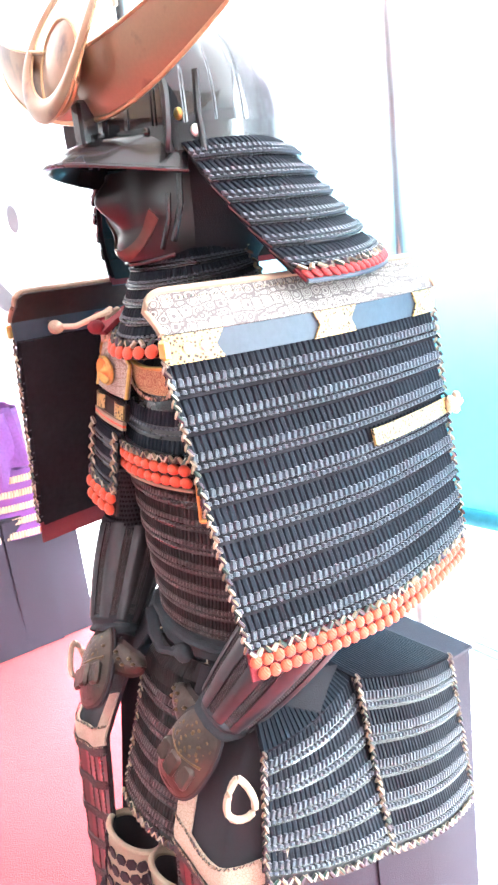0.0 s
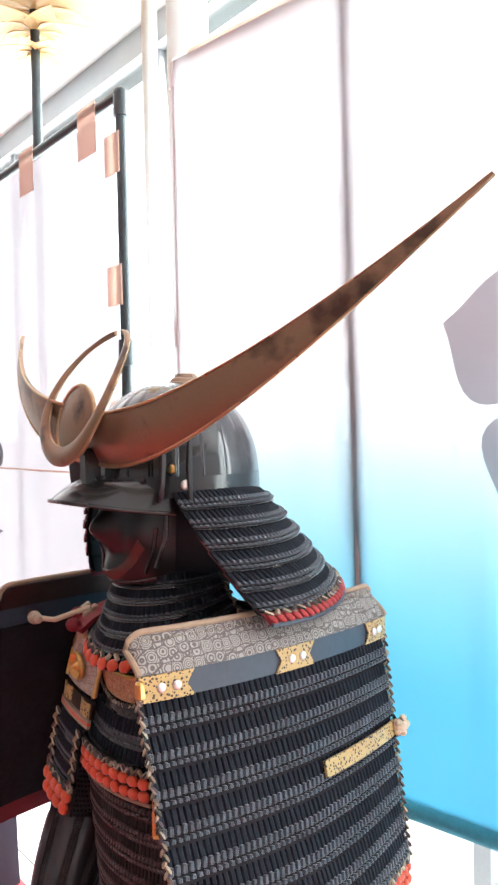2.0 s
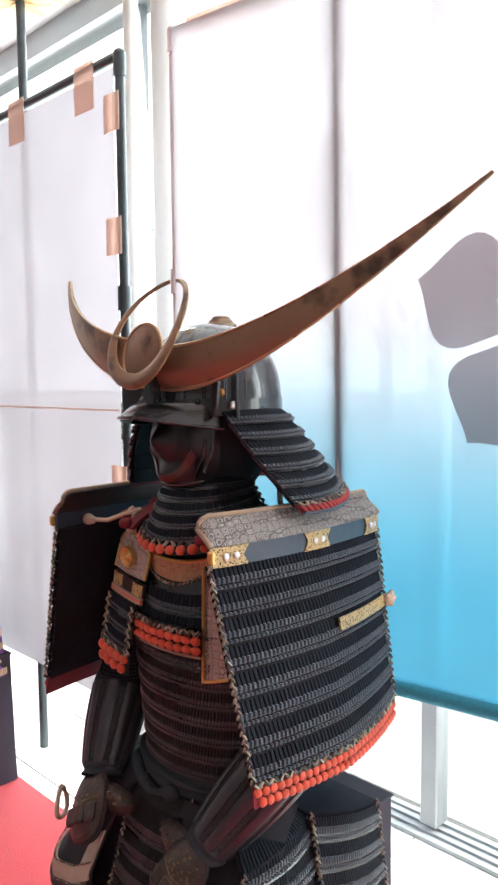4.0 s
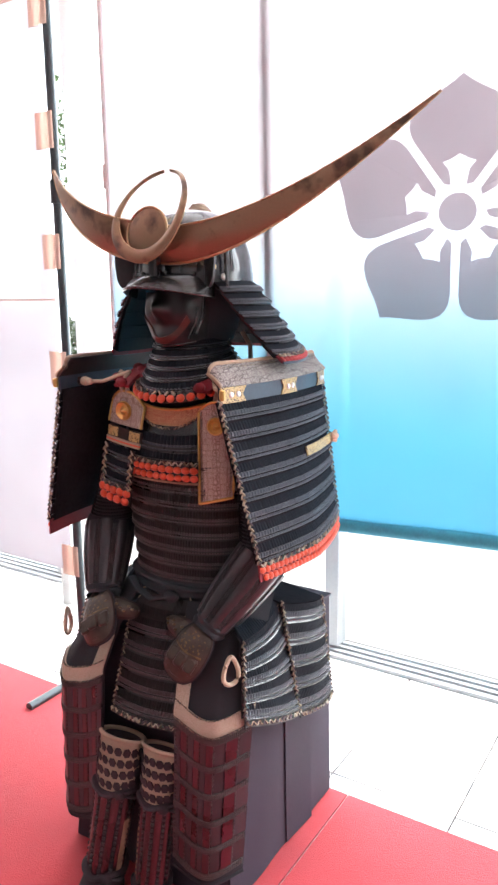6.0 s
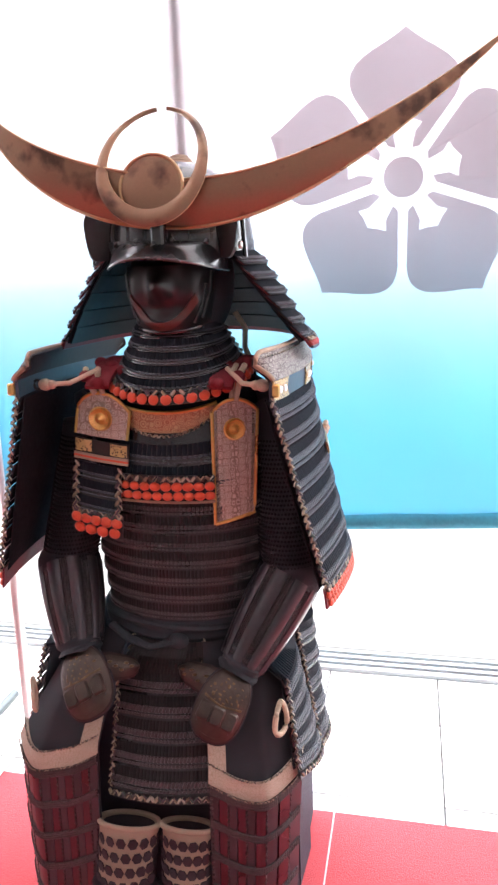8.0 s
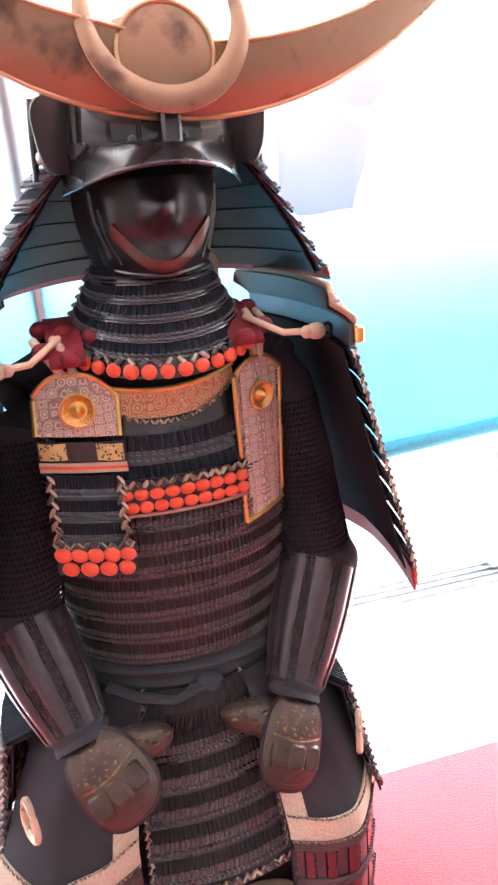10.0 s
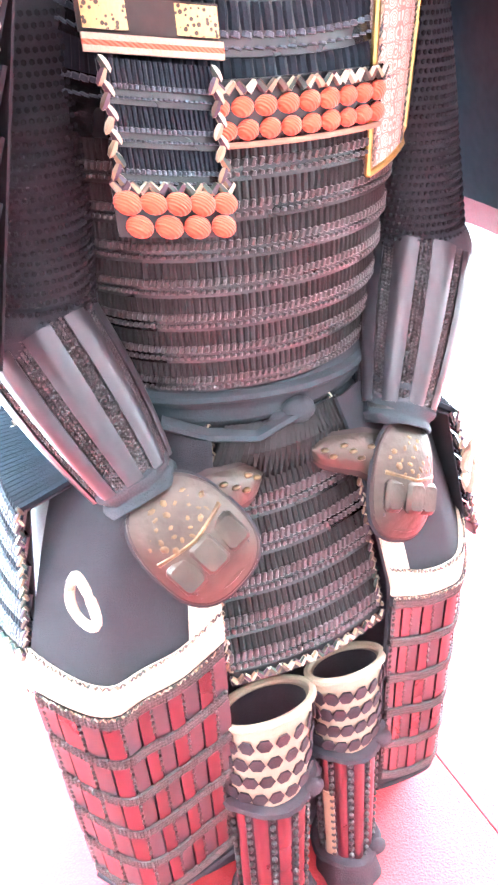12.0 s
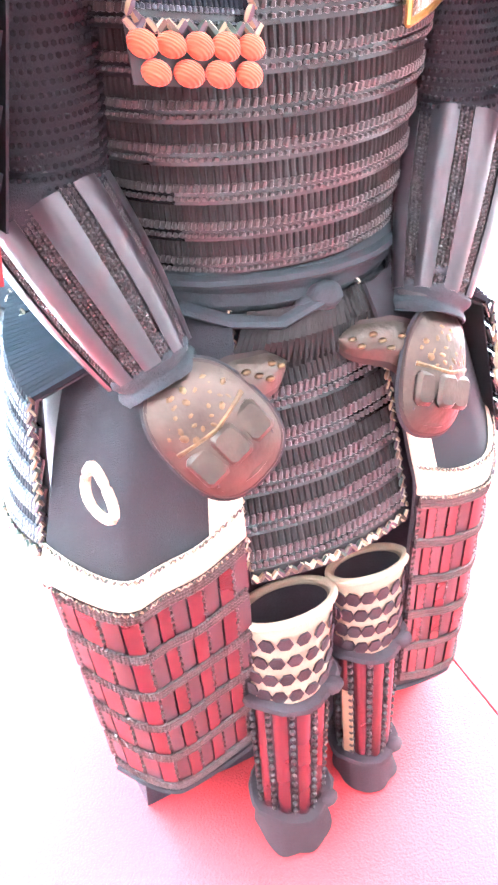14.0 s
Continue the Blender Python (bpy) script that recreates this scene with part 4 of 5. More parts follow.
# ---- stand inside the armour ----
st = thing("armour_stand", "black cloth-wrapped stand that carries the armour", "stand", (0, 0.02, 0.5))
part("post", Geo().box((-0.025, 0.0, 0.5), (0.025, 0.04, 1.05), 0.004), LACQUER_DULL, st)
part("shoulder_bar", Geo().tube([(-0.17, 0.02, 0.93), (-0.1, 0.02, 0.965), (0.1, 0.02, 0.965), (0.17, 0.02, 0.93)], 0.024, 12), CLOTH, st)
part("padding", Geo().grid(lambda u, v: (0.1 * math.cos(6.2832 * u) * (1 - 0.25 * abs(2 * v - 1) ** 3), 0.075 * math.sin(6.2832 * u) * (1 - 0.25 * abs(2 * v - 1) ** 3), 0.52 + 0.45 * v), 24, 14, loop=True), CLOTH, st)
part("head_block", Geo().ball((0.016, 0.005, 1.13), (0.078, 0.085, 0.11), 20, 14).tube([(0.012, 0.01, 0.95), (0.015, 0.005, 1.08)], 0.055, 16), CLOTH, st)

# ---- helmet ----
HX, HY = 0.017, 0.0
hel = thing("helmet", "black lacquered ribbed helmet with a wide worn-gold horned crest", "helmet", (HX, HY, 1.16))


def bowl(u, v):
    a, e = 2 * math.pi * u, math.pi / 2 * (0.03 + 0.97 * v)
    bulge = (1 + 0.03 * math.sin(math.pi * v)) * (1 + 0.03 * ((u * 22) % 1.0) * min(v * 3, 1))
    return HX + 0.105 * math.sin(e) ** 0.86 * bulge * math.cos(a), HY - 0.012 + 0.099 * math.sin(e) ** 0.86 * bulge * math.sin(a), 1.164 + 0.126 * math.cos(e) ** 0.92


part("bowl", Geo().grid(bowl, 176, 18, 0.003, loop=True, flip=False), BOWL, hel, "black lacquered iron bowl")
for k in range(22):
    u = (k + 0.99) / 22
    part("rib", Geo().tube([Vector(bowl(u, 0.12 + 0.88 * j / 12)) for j in range(13)], 0.0019, 6), BOWL, hel)
ring = lambda z, k, dz: Geo().grid(lambda u, v: (HX + 0.107 * k * math.cos(6.28319 * u), HY - 0.012 + 0.1 * k * math.sin(6.28319 * u), z - dz * v), 56, 3, 0.004, loop=True)
part("brow_band", ring(1.182, 1.01, 0.024), LACQUER, hel)
g = Geo()
for k, r in enumerate((0.02, 0.015, 0.01)):
    z = 1.291 + 0.005 * k
    g.tube([(HX + r * math.cos(a * 0.3142), HY + 0.01 + r * math.sin(a * 0.3142), z) for a in range(21)], 0.0042, 8)
part("crown_ring", g, TAN_EDGE, hel, "tan corded crown ring")
part("crown_knob", Geo().ball((HX, HY + 0.01, 1.292), (0.017, 0.017, 0.008), 14, 8), GOLD, hel)
part("gilt_mount", Geo().ball((HX + 0.09, -0.075, 1.19), (0.006, 0.004, 0.006), 8, 6), GOLD, hel)


def visor(u, v):
    t = (u - 0.5) * 2
    a = math.pi * 1.5 + t * 0.98
    out = 0.058 * (1 - 0.35 * t * t)
    x = HX + (0.106 + out * v * 0.1) * math.cos(a) * 0.97
    y = HY + 0.008 + (0.124 + out * v) * math.sin(a) + 0.012 * v * t * t
    return x, y, 1.18 - 0.019 * v - 0.004 * v * v - 0.02 * t * t * v * (1.25 - 0.4 * t * t) + 0.005 * math.sin(math.pi * v)


part("visor", Geo().grid(visor, 40, 8, 0.003, flip=True), LACQUER, hel, "glossy black visor")
part("visor_rim", Geo().tube([visor(k / 40, 1) for k in range(41)], 0.0024, 8), LACQUER, hel)
for k in (0.16, 0.38, 0.62, 0.84):
    p, a, d, n = frame_at(visor, k, 0.2)
    part("rivet", Geo().ball(p + n * 0.001, 0.0045, 10, 6), LACQUER, hel)
for s in (-1, 1):
    part("rivet", Geo().ball((HX + s * 0.106, -0.068, 1.173), (0.004, 0.006, 0.006), 10, 6), WHITE_METAL, hel, "silvered rivet")

    def ear(u, v, s=s):
        t, w = 2 * u - 1, 2 * v - 1
        kx = (1 - abs(w) ** 4 * 0.25) * (1 - 0.14 * (w + 1))
        return HX + s * 0.089 + 0.0225 * t * kx, -0.088 - 0.012 * s * t - 0.004 * (1 - t * t), 1.19 - 0.034 * w * (1 - 0.2 * abs(t) ** 4)
    part("turnback", Geo().grid(ear, 10, 12, 0.004, flip=True), LACQUER_DULL, hel, "dull black turned-back ear plate")
    part("temple_post", Geo().tube([(HX + s * 0.107, -0.062, 1.225), (HX + s * 0.11, -0.066, 1.19), (HX + s * 0.112, -0.064, 1.15)], 0.0035, 8), LACQUER, hel)


def neck_guard(u, v):
    a0 = radians(-36 + 24 * v)
    a = a0 + (math.pi - 2 * a0) * u
    r = 0.112 + 0.078 * v ** 0.92
    return HX + 0.002 + r * math.cos(a), HY - 0.012 + 0.018 * v + (0.098 + 0.08 * v ** 0.92 if a > 0 and a < math.pi else r) * math.sin(a), 1.168 - 0.118 * v - 0.012 * (1 - abs(math.cos(a))) * (1 - v) - 0.012 * v * abs(math.cos(a)) ** 3


ng = part("neck_guard", Geo().grid(lambda u, v: Vector(neck_guard(u, v)) - frame_at(neck_guard, u, v)[3] * 0.004, 60, 12, 0.002, flip=True), MATT_BLACK, hel, "flaring neck guard laced in navy silk")
lamellar(hel, neck_guard, 6, 92, NAVY, NAVY_SHADED, step=0.006)
for i in range(5):
    part("lining_lame", Geo().grid(lambda u, v, i=i: Vector(neck_guard(0.005 + 0.99 * u, (i + 0.02 + 0.98 * v) / 5)) - frame_at(neck_guard, u, (i + v) / 5)[3] * (0.0092 - 0.0012 * v), 60, 4, 0.0015, flip=True), LINING, hel, "glossy blue-black inner plate")


def neck_hem(u, v):
    p, a, d, n = frame_at(neck_guard, u, 1.0)
    return p + d * 0.016 * v + n * 0.002


part("neck_hem", Geo().grid(neck_hem, 60, 2, 0.003, flip=True), DEEP_RED, hel, "deep red leather hem")
stitches(hel, neck_hem, 0.1, 60, 0.004)
bobbles(hel, neck_hem, 0.6, 64, 0.0046, 0.0062, CRIMSON)
part("hem_edge", Geo().tube([neck_hem(k / 60, 1.05) for k in range(61)], 0.0025, 6), NAVY_BAND, hel)

part("chin_cord", Geo().tube([(0.085, 0.045, 1.075), (0.1, 0.05, 1.05), (0.097, 0.055, 1.02), (0.107, 0.06, 0.995)], 0.0045, 8), CORD, hel, "pale braided cord")

# crest: two sweeping horns, a crescent and a disc
crest = thing("helmet_crest", "worn gold-lacquered horned crest with crescent and disc, on the helmet", "crest", (0.028, -0.14, 1.2))


def horn(tip, ctrl, w0, power):
    base = Vector((0.026, -0.13, 1.228))
    tip, ctrl = Vector(tip), Vector(ctrl)

    def P(u, v):
        s = u
        p = base * (1 - s) ** 2 + ctrl * 2 * s * (1 - s) + tip * s * s
        d = ((ctrl - base) * (1 - s) + (tip - ctrl) * s).normalized()
        up = d.cross(Vector((0, 1, 0.25)))
        up = (up if up.z > 0 else -up).normalized()
        n = d.cross(up).normalized()
        n = n if n.y < 0 else -n
        w = w0 * (1 - s ** power) * (1 + 0.12 * math.sin(math.pi * s)) + 0.0015
        t = 2 * v - 1
        return p - up * t * w + n * 0.006 * (1 - t * t) * (1 - s)
    return P


for tip, ctrl, w, power in (((0.471, -0.011, 1.43), (0.21, -0.155, 1.198), 0.029, 1.4), ((-0.24, -0.096, 1.374), (-0.135, -0.165, 1.245), 0.031, 1.8)):
    P = horn(tip, ctrl, w, power)
    h = part("horn", Geo().grid(P, 60, 8, 0.005, flip=tip[0] > 0), CREST, crest, "worn gold-lacquered horn")
    part("horn_rim", Geo().tube([P(k / 60, 1) for k in range(61)], lambda s: 0.0028 * (1 - 0.7 * s), 8), CREST_RIM, h)
    part("horn_rim", Geo().tube([P(k / 60, 0) for k in range(61)], lambda s: 0.0022 * (1 - 0.7 * s), 8), CREST_RIM, h)


def crescent(u, v):
    a = math.pi * 1.5 + (u - 0.5) * 2 * (math.pi - 0.1)
    w = 0.0112 * max(math.cos((u - 0.5) * math.pi), 0) ** 1.3 + 0.0004
    r = 0.0735 - w * v * 1.7
    z = 1.277 + r * math.sin(a) - w * 0.6
    return 0.027 + r * math.cos(a), -0.169 + 0.1 * (z - 1.195) + 2.7 * max(z - 1.195, 0) ** 2 - 0.003 * math.sin(math.pi * v), z


part("crescent", Geo().grid(crescent, 70, 6, 0.0025, flip=True), CREST, crest, "worn gold-lacquered crescent")
for side in (0, 1):
    part("crescent_rim", Geo().tube([crescent(k / 70, side) for k in range(71)], lambda q: 0.0003 + 0.0012 * math.sin(math.pi * q), 8), CREST_RIM, crest)
DM = Matrix.Rotation(radians(90 - 10), 4, "X")
disc = lambda u, v: Vector((0.026, -0.149, 1.245)) + (DM @ Vector((0.042 * v * math.cos(6.28319 * u), 0.042 * v * math.sin(6.28319 * u), 0.006 * (1 - v * v))))
part("disc", Geo().grid(disc, 48, 8, 0.004, loop=True, flip=True), CREST, crest, "domed gold-lacquered disc")
part("disc_rim", Geo().tube([disc(k / 48, 1.0) for k in range(49)], 0.0024, 8), CREST_RIM, crest)
part("crest_socket", Geo().box((0.018, -0.142, 1.172), (0.036, -0.122, 1.215), 0.003), LACQUER, crest)

# ---- face mask and throat guard ----
mask = thing("face_mask", "black lacquered half mask with a red-brown mouth and laced throat guard", "mask", (0.015, -0.09, 1.05))


def mask_at(u, v):
    t = 2 * u - 1
    a = math.pi * 1.5 + t * 1.25
    r = 0.074 - 0.012 * v ** 2
    nose = 0.026 * math.exp(-(t / 0.16) ** 2) * math.exp(-((v - 0.3) / 0.22) ** 2)
    cheek = 0.008 * math.exp(-((abs(t) - 0.5) / 0.2) ** 2) * math.exp(-((v - 0.4) / 0.3) ** 2)
    mouth = -0.002 * math.exp(-(t / 0.4) ** 2) * math.exp(-((v - 0.62) / 0.07) ** 2)
    chin = 0.012 * math.exp(-(t / 0.35) ** 2) * math.exp(-((v - 0.85) / 0.15) ** 2)
    rr = r + nose + cheek + mouth + chin
    return 0.015 + rr * math.cos(a) * 0.95, -0.03 + rr * math.sin(a), 1.148 - 0.08 * v - 0.012 * v * (1 - t * t)


part("mask_plate", Geo().grid(mask_at, 48, 30, 0.003, flip=True), MASK_BLACK, mask)
part("mouth_band", Geo().grid(lambda u, v: Vector(mask_at(0.5 + 0.3 * (2 * u - 1) * (1 - 0.12 * v), 0.97 - 0.4 * (2 * u - 1) ** 2 - 0.13 * v)) + (Vector(mask_at(0.5 + 0.3 * (2 * u - 1), 0.7)) - Vector((0.015, -0.03, 1.09))).normalized() * 0.003, 24, 3, 0.003, flip=False), MASK_RED, mask, "red-brown lacquered jaw band")
for s in (-1, 1):
    part("cheek_flange", Geo().tube([mask_at(0.5 + s * 0.44, 0.1), mask_at(0.5 + s * 0.43, 0.45), mask_at(0.5 + s * 0.36, 0.85)], 0.0036, 8), LACQUER, mask)
    part("cheek_flange", Geo().tube([mask_at(0.5 + s * 0.37, 0.3), mask_at(0.5 + s * 0.35, 0.6), mask_at(0.5 + s * 0.28, 0.9)], 0.003, 8), LACQUER, mask)
part("chin_rim", Geo().tube([mask_at(0.14 + 0.72 * k / 30, 1.0) for k in range(31)], 0.003, 8), LACQUER, mask)


def throat(u, v):
    a = math.pi * (1.5 + 1.25 * (u - 0.5))
    return 0.011 + (0.062 + 0.036 * v ** 1.2) * math.cos(a), -0.014 + (0.07 + 0.028 * v ** 1.2) * math.sin(a), 1.066 - 0.094 * v + 0.03 * v * (1 - math.cos((u - 0.5) * 3.4))


lamellar(mask, throat, 5, 52, NAVY, NAVY_SHADED, step=0.004, height=0.6, ends=(0.0, 1.0), big=0.5)


def throat_hem(u, v):
    p, a, d, n = frame_at(throat, u, 1.0)
    return p + d * 0.017 * v + n * 0.003


part("throat_hem", Geo().grid(throat_hem, 40, 2, 0.003, flip=True), LACQUER, mask)
stitches(mask, throat_hem, 0.05, 32, 0.0045)
bobbles(mask, throat_hem, 0.6, 20, 0.0082, 0.0078, u0=0.06, u1=0.94)


# ---- sleeves with hand plates ----
def sleeve(s, elbow, wrist, tip, thumb, label):
    t = thing("armour_sleeve", label, "sleeve", (s * 0.19, 0, 0.7), "armoured sleeves")
    el, wr = Vector(elbow), Vector(wrist)
    sh = Vector((s * 0.13, 0.01, 0.94))
    path = [sh, Vector((s * 0.152, 0.005, 0.9)), Vector((s * 0.168, -0.01, 0.8)), el]
    g = Geo().tube(path, lambda q: 0.04 + 0.006 * math.sin(3.14 * q), 20)
    part("upper_sleeve", g, CLOTH, t, "black cloth upper sleeve")
    k = Geo()
    for i in range(30):
        for j in range(30):
            a = math.pi * (0.95 + 1.1 * (j + 0.5 * (i % 2)) / 30)
            c = path[1].lerp(el, 0.05 + 0.03 * i)
            k.ball(c + Vector((0.0452 * math.cos(a), 0.0452 * math.sin(a), 0)), 0.0021, 5, 3)
    tagged(part("sleeve_mail", k, MATT_BLACK, t), kind="stuff")
    d = (wr - el).normalized()
    x = d.cross(Vector((0, 1, 0.3))).normalized()
    y = x.cross(d).normalized()

    def fore(u, v, k=1.0):
        a = 2 * math.pi * u
        r = (0.046 - 0.015 * v + 0.004 * math.sin(math.pi * v)) * k
        p = el - d * 0.01 + (wr - el + d * 0.01) * v
        return p + (x * math.cos(a) + y * math.sin(a)) * r
    part("mail_forearm", Geo().grid(fore, 28, 16, loop=True, flip=False), CHAIN, t, "black mail over cloth")
    part("elbow_pad", Geo().ball(el, (0.052, 0.05, 0.045), 18, 12), CLOTH, t)
    for i in range(9):
        c = i / 9

        def sp(u, v, c=c):
            q = 0.035 * (2 * u - 1) * (1 - 0.15 * v) + c
            return fore(q, 0.1 + 0.86 * v, 1.05 + 0.05 * math.sin(math.pi * u))
        part("splint", Geo().grid(sp, 6, 12, 0.002), SPLINT, t, "ridged brown lacquered splint")
    rings = Geo()
    for i in range(9):
        for j in range(44):
            for o in (-0.013, 0.0, 0.013):
                rings.ball(fore((i + 0.5) / 9 + o, 0.1 + 0.86 * (j + 0.5 * (o == 0)) / 44, 1.03), 0.0019, 5, 3)
    tagged(part("mail_ring", rings, CHAIN, t), kind="stuff")
    part("wrist_tie", Geo().grid(lambda u, v: wr + d * (-0.03 + 0.042 * v) + (x * math.cos(6.28319 * u) + y * math.sin(6.28319 * u)) * (0.0335 - 0.004 * v + 0.0022 * math.sin(v * 17 + 3 * math.sin(6.28319 * u)) + 0.003 * noise.noise((2 * math.cos(6.28319 * u), 2 * math.sin(6.28319 * u), 5 * v))), 48, 18, 0.002, loop=True), SASH, t, "dark cotton wrist tie in tight folds")
    # hand plate
    tp = Vector(tip)
    f = (tp - wr).normalized()
    nrm = Vector((s * 0.25, -0.72, 0.64))
    nrm = (nrm - f * nrm.dot(f)).normalized()
    c = f.cross(nrm).normalized()
    mid = wr.lerp(tp, 0.53) + nrm * 0.016
    ln, wide = (tp - wr).length * 0.47, 0.039 if s < 0 else 0.034

    def plate(u, v, k=1.0, lift=0.0):
        a = 2 * math.pi * u
        ca, sa = math.cos(a), math.sin(a)
        e = 2 / 2.6
        px = math.copysign(abs(ca) ** e, ca) * v * wide * k * (1 + 0.1 * sa)
        py = math.copysign(abs(sa) ** e, sa) * v * ln * k
        return mid + c * px + f * py + nrm * (0.016 * (1 - v ** 2.2) + lift)
    part("hand_lining", Geo().grid(lambda u, v: plate(u, v, 1.06, -0.006), 40, 6, 0.005, loop=True), CLOTH, t)
    hp = part("hand_plate", Geo().grid(plate, 48, 12, 0.003, loop=True), HAND_PLATE, t, "embossed russet iron hand plate")
    part("plate_rim", Geo().tube([plate(k / 48, 1.0) for k in range(49)], 0.0034, 8), LEATHER_DARK, hp)
    for q in (-1, 0, 1):
        m = Matrix((c, f, nrm)).transposed().to_4x4()
        m.translation = mid + f * ln * 0.3 + c * q * wide * 0.6 + nrm * (0.0178 - 0.005 * abs(q))
        part("knuckle_plate", Geo().box((-wide * 0.29, -0.0145, -0.005), (wide * 0.29, 0.0145, 0.0042), 0.0035, m), HAND_PLATE, hp)
    rnd = random.Random(40 + s)
    for q in range(26):
        a, k = q * 2.4, 0.18 + 0.78 * (q / 26) ** 0.5
        px, py = wide * 0.8 * k * math.cos(a), ln * (-0.38 + 0.36 * k * math.sin(a))
        h = 0.016 * (1 - min((px / wide) ** 2 + (py / ln) ** 2, 1) ** 1.1)
        part("embossed_boss", Geo().ball(mid + c * px + f * py + nrm * (h + 0.001), (rnd.uniform(0.003, 0.007), rnd.uniform(0.002, 0.0045), 0.0026), 8, 6, Matrix((c, f, nrm)).transposed() @ Matrix.Rotation(a * 1.7, 3, "Z")), EMBOSS, hp, "gilt-worn embossed scroll")
    part("plate_ridge", Geo().tube([mid + c * q * wide * 0.14 + f * ln * (0.0 - 0.015 * abs(q)) + nrm * (0.0172 - 0.00028 * q * q) for q in range(-6, 7)], 0.0026, 8), EMBOSS, hp)
    part("plate_lip", Geo().tube([mid + c * q * 0.005 + f * ln * (0.86 - 0.004 * q * q) + nrm * (0.0055 - 0.00018 * q * q) for q in range(-5, 6)], 0.0032, 8), HAND_PLATE, hp)
    strip = Geo()
    for i in range(3):
        for j in range(13):
            strip.ball(mid + f * ln * (0.62 + 0.1 * i) + c * (j - 6) * wide * 0.118 + nrm * (0.0098 - 0.0025 * i - 0.004 * (abs(j - 6) / 6) ** 2), 0.0032, 6, 4)
    tagged(part("mail_strip", strip, CHAIN, hp), kind="stuff")
    tip2 = Vector(thumb)
    th = wr.lerp(tp, 0.3) + nrm * 0.012 + (tip2 - wr) * 0.22
    path = [th, th.lerp(tip2, 0.35) + Vector((0, -0.005, 0.008)), th.lerp(tip2, 0.7) + Vector((0, -0.006, 0.005)), tip2]

    def thumb_at(u, v, k=1.0, lift=0.0):
        """Along the thumb by v, across it by u: a narrow dome with a round end."""
        q = v * 2.999
        p = path[int(q)].lerp(path[int(q) + 1], q - int(q))
        along = (tip2 - th).normalized()
        up = (nrm - along * nrm.dot(along)).normalized()
        w = k * (0.019 - 0.009 * v) * math.sqrt(max(0.0, 1 - max(0, (v - 0.72) / 0.28) ** 2)) + 0.0015
        t2 = 2 * u - 1
        return p + along.cross(up) * w * t2 + up * (0.007 * (1 - t2 * t2) + lift)
    part("thumb_lining", Geo().grid(lambda u, v: thumb_at(u, v, 1.3, -0.005), 8, 18, 0.003), LEATHER_DARK, t)
    tpl = part("thumb_plate", Geo().grid(thumb_at, 10, 18, 0.002), HAND_PLATE, t, "embossed russet iron thumb plate")
    for k in range(7):
        part("embossed_boss", Geo().ball(thumb_at(0.5 + 0.2 * math.sin(k * 2.1), 0.12 + 0.12 * k, 1.0, 0.0005), (0.0042, 0.0032, 0.0022), 8, 6), EMBOSS, tpl)
    return t


sleeve(-1, (-0.186, -0.045, 0.678), (-0.143, -0.119, 0.569), (-0.088, -0.178, 0.493), (-0.041, -0.132, 0.553), "black mail sleeve with brown splints and embossed hand plate")
sleeve(1, (0.18, -0.034, 0.676), (0.112, -0.113, 0.555), (0.072, -0.166, 0.466), (0.018, -0.116, 0.548), "black mail sleeve with brown splints, partly under a shoulder guard")


# ---- skirt panels of the cuirass ----
def tasset(P, count, lace, cord, label, waist):
    t = thing("skirt_panel", label, "armour", tuple(Vector(P(0.5, 1.0))), "hanging skirt panels")
    lamellar(t, P, 5, count, lace, cord, step=0.006, ends=(0.0, 1.0))
    h = Geo()
    for k in range(count):
        u = (k + 0.5) / count
        a, b = Vector(waist(u)), Vector(P(u, 0.02))
        n = frame_at(P, u, 0.02)[3]
        h.tube([a, a.lerp(b, 0.5) + n * 0.006, b + n * 0.002], 0.0036, 5)
    tagged(part("hanging_cord", h, cord, t), kind="stuff")
    part("backing", Geo().grid(lambda u, v: Vector(waist(u)).lerp(Vector(P(u, 0.02)), v) - frame_at(P, u, 0.02)[3] * 0.004, 12, 4, 0.002, flip=True), CLOTH, t)

    part("lining", Geo().grid(lambda u, v: Vector(P(u, v)) - frame_at(P, u, v)[3] * 0.0065, 16, 8, 0.001, flip=True), CLOTH, t, "black cloth lining")

    def hem(u, v):
        p, a, d, n = frame_at(P, u, 1.0)
        return p + d * 0.014 * v + n * 0.003
    part("hem", Geo().grid(hem, 16, 2, 0.003, flip=True), LACQUER_DULL, t)
    stitches(t, hem, 0.45, count, 0.0044)
    return t


def waist_at(a):
    return lambda u: (0.122 * math.cos(a[0] + (a[1] - a[0]) * u), 0.102 * math.sin(a[0] + (a[1] - a[0]) * u), 0.58)


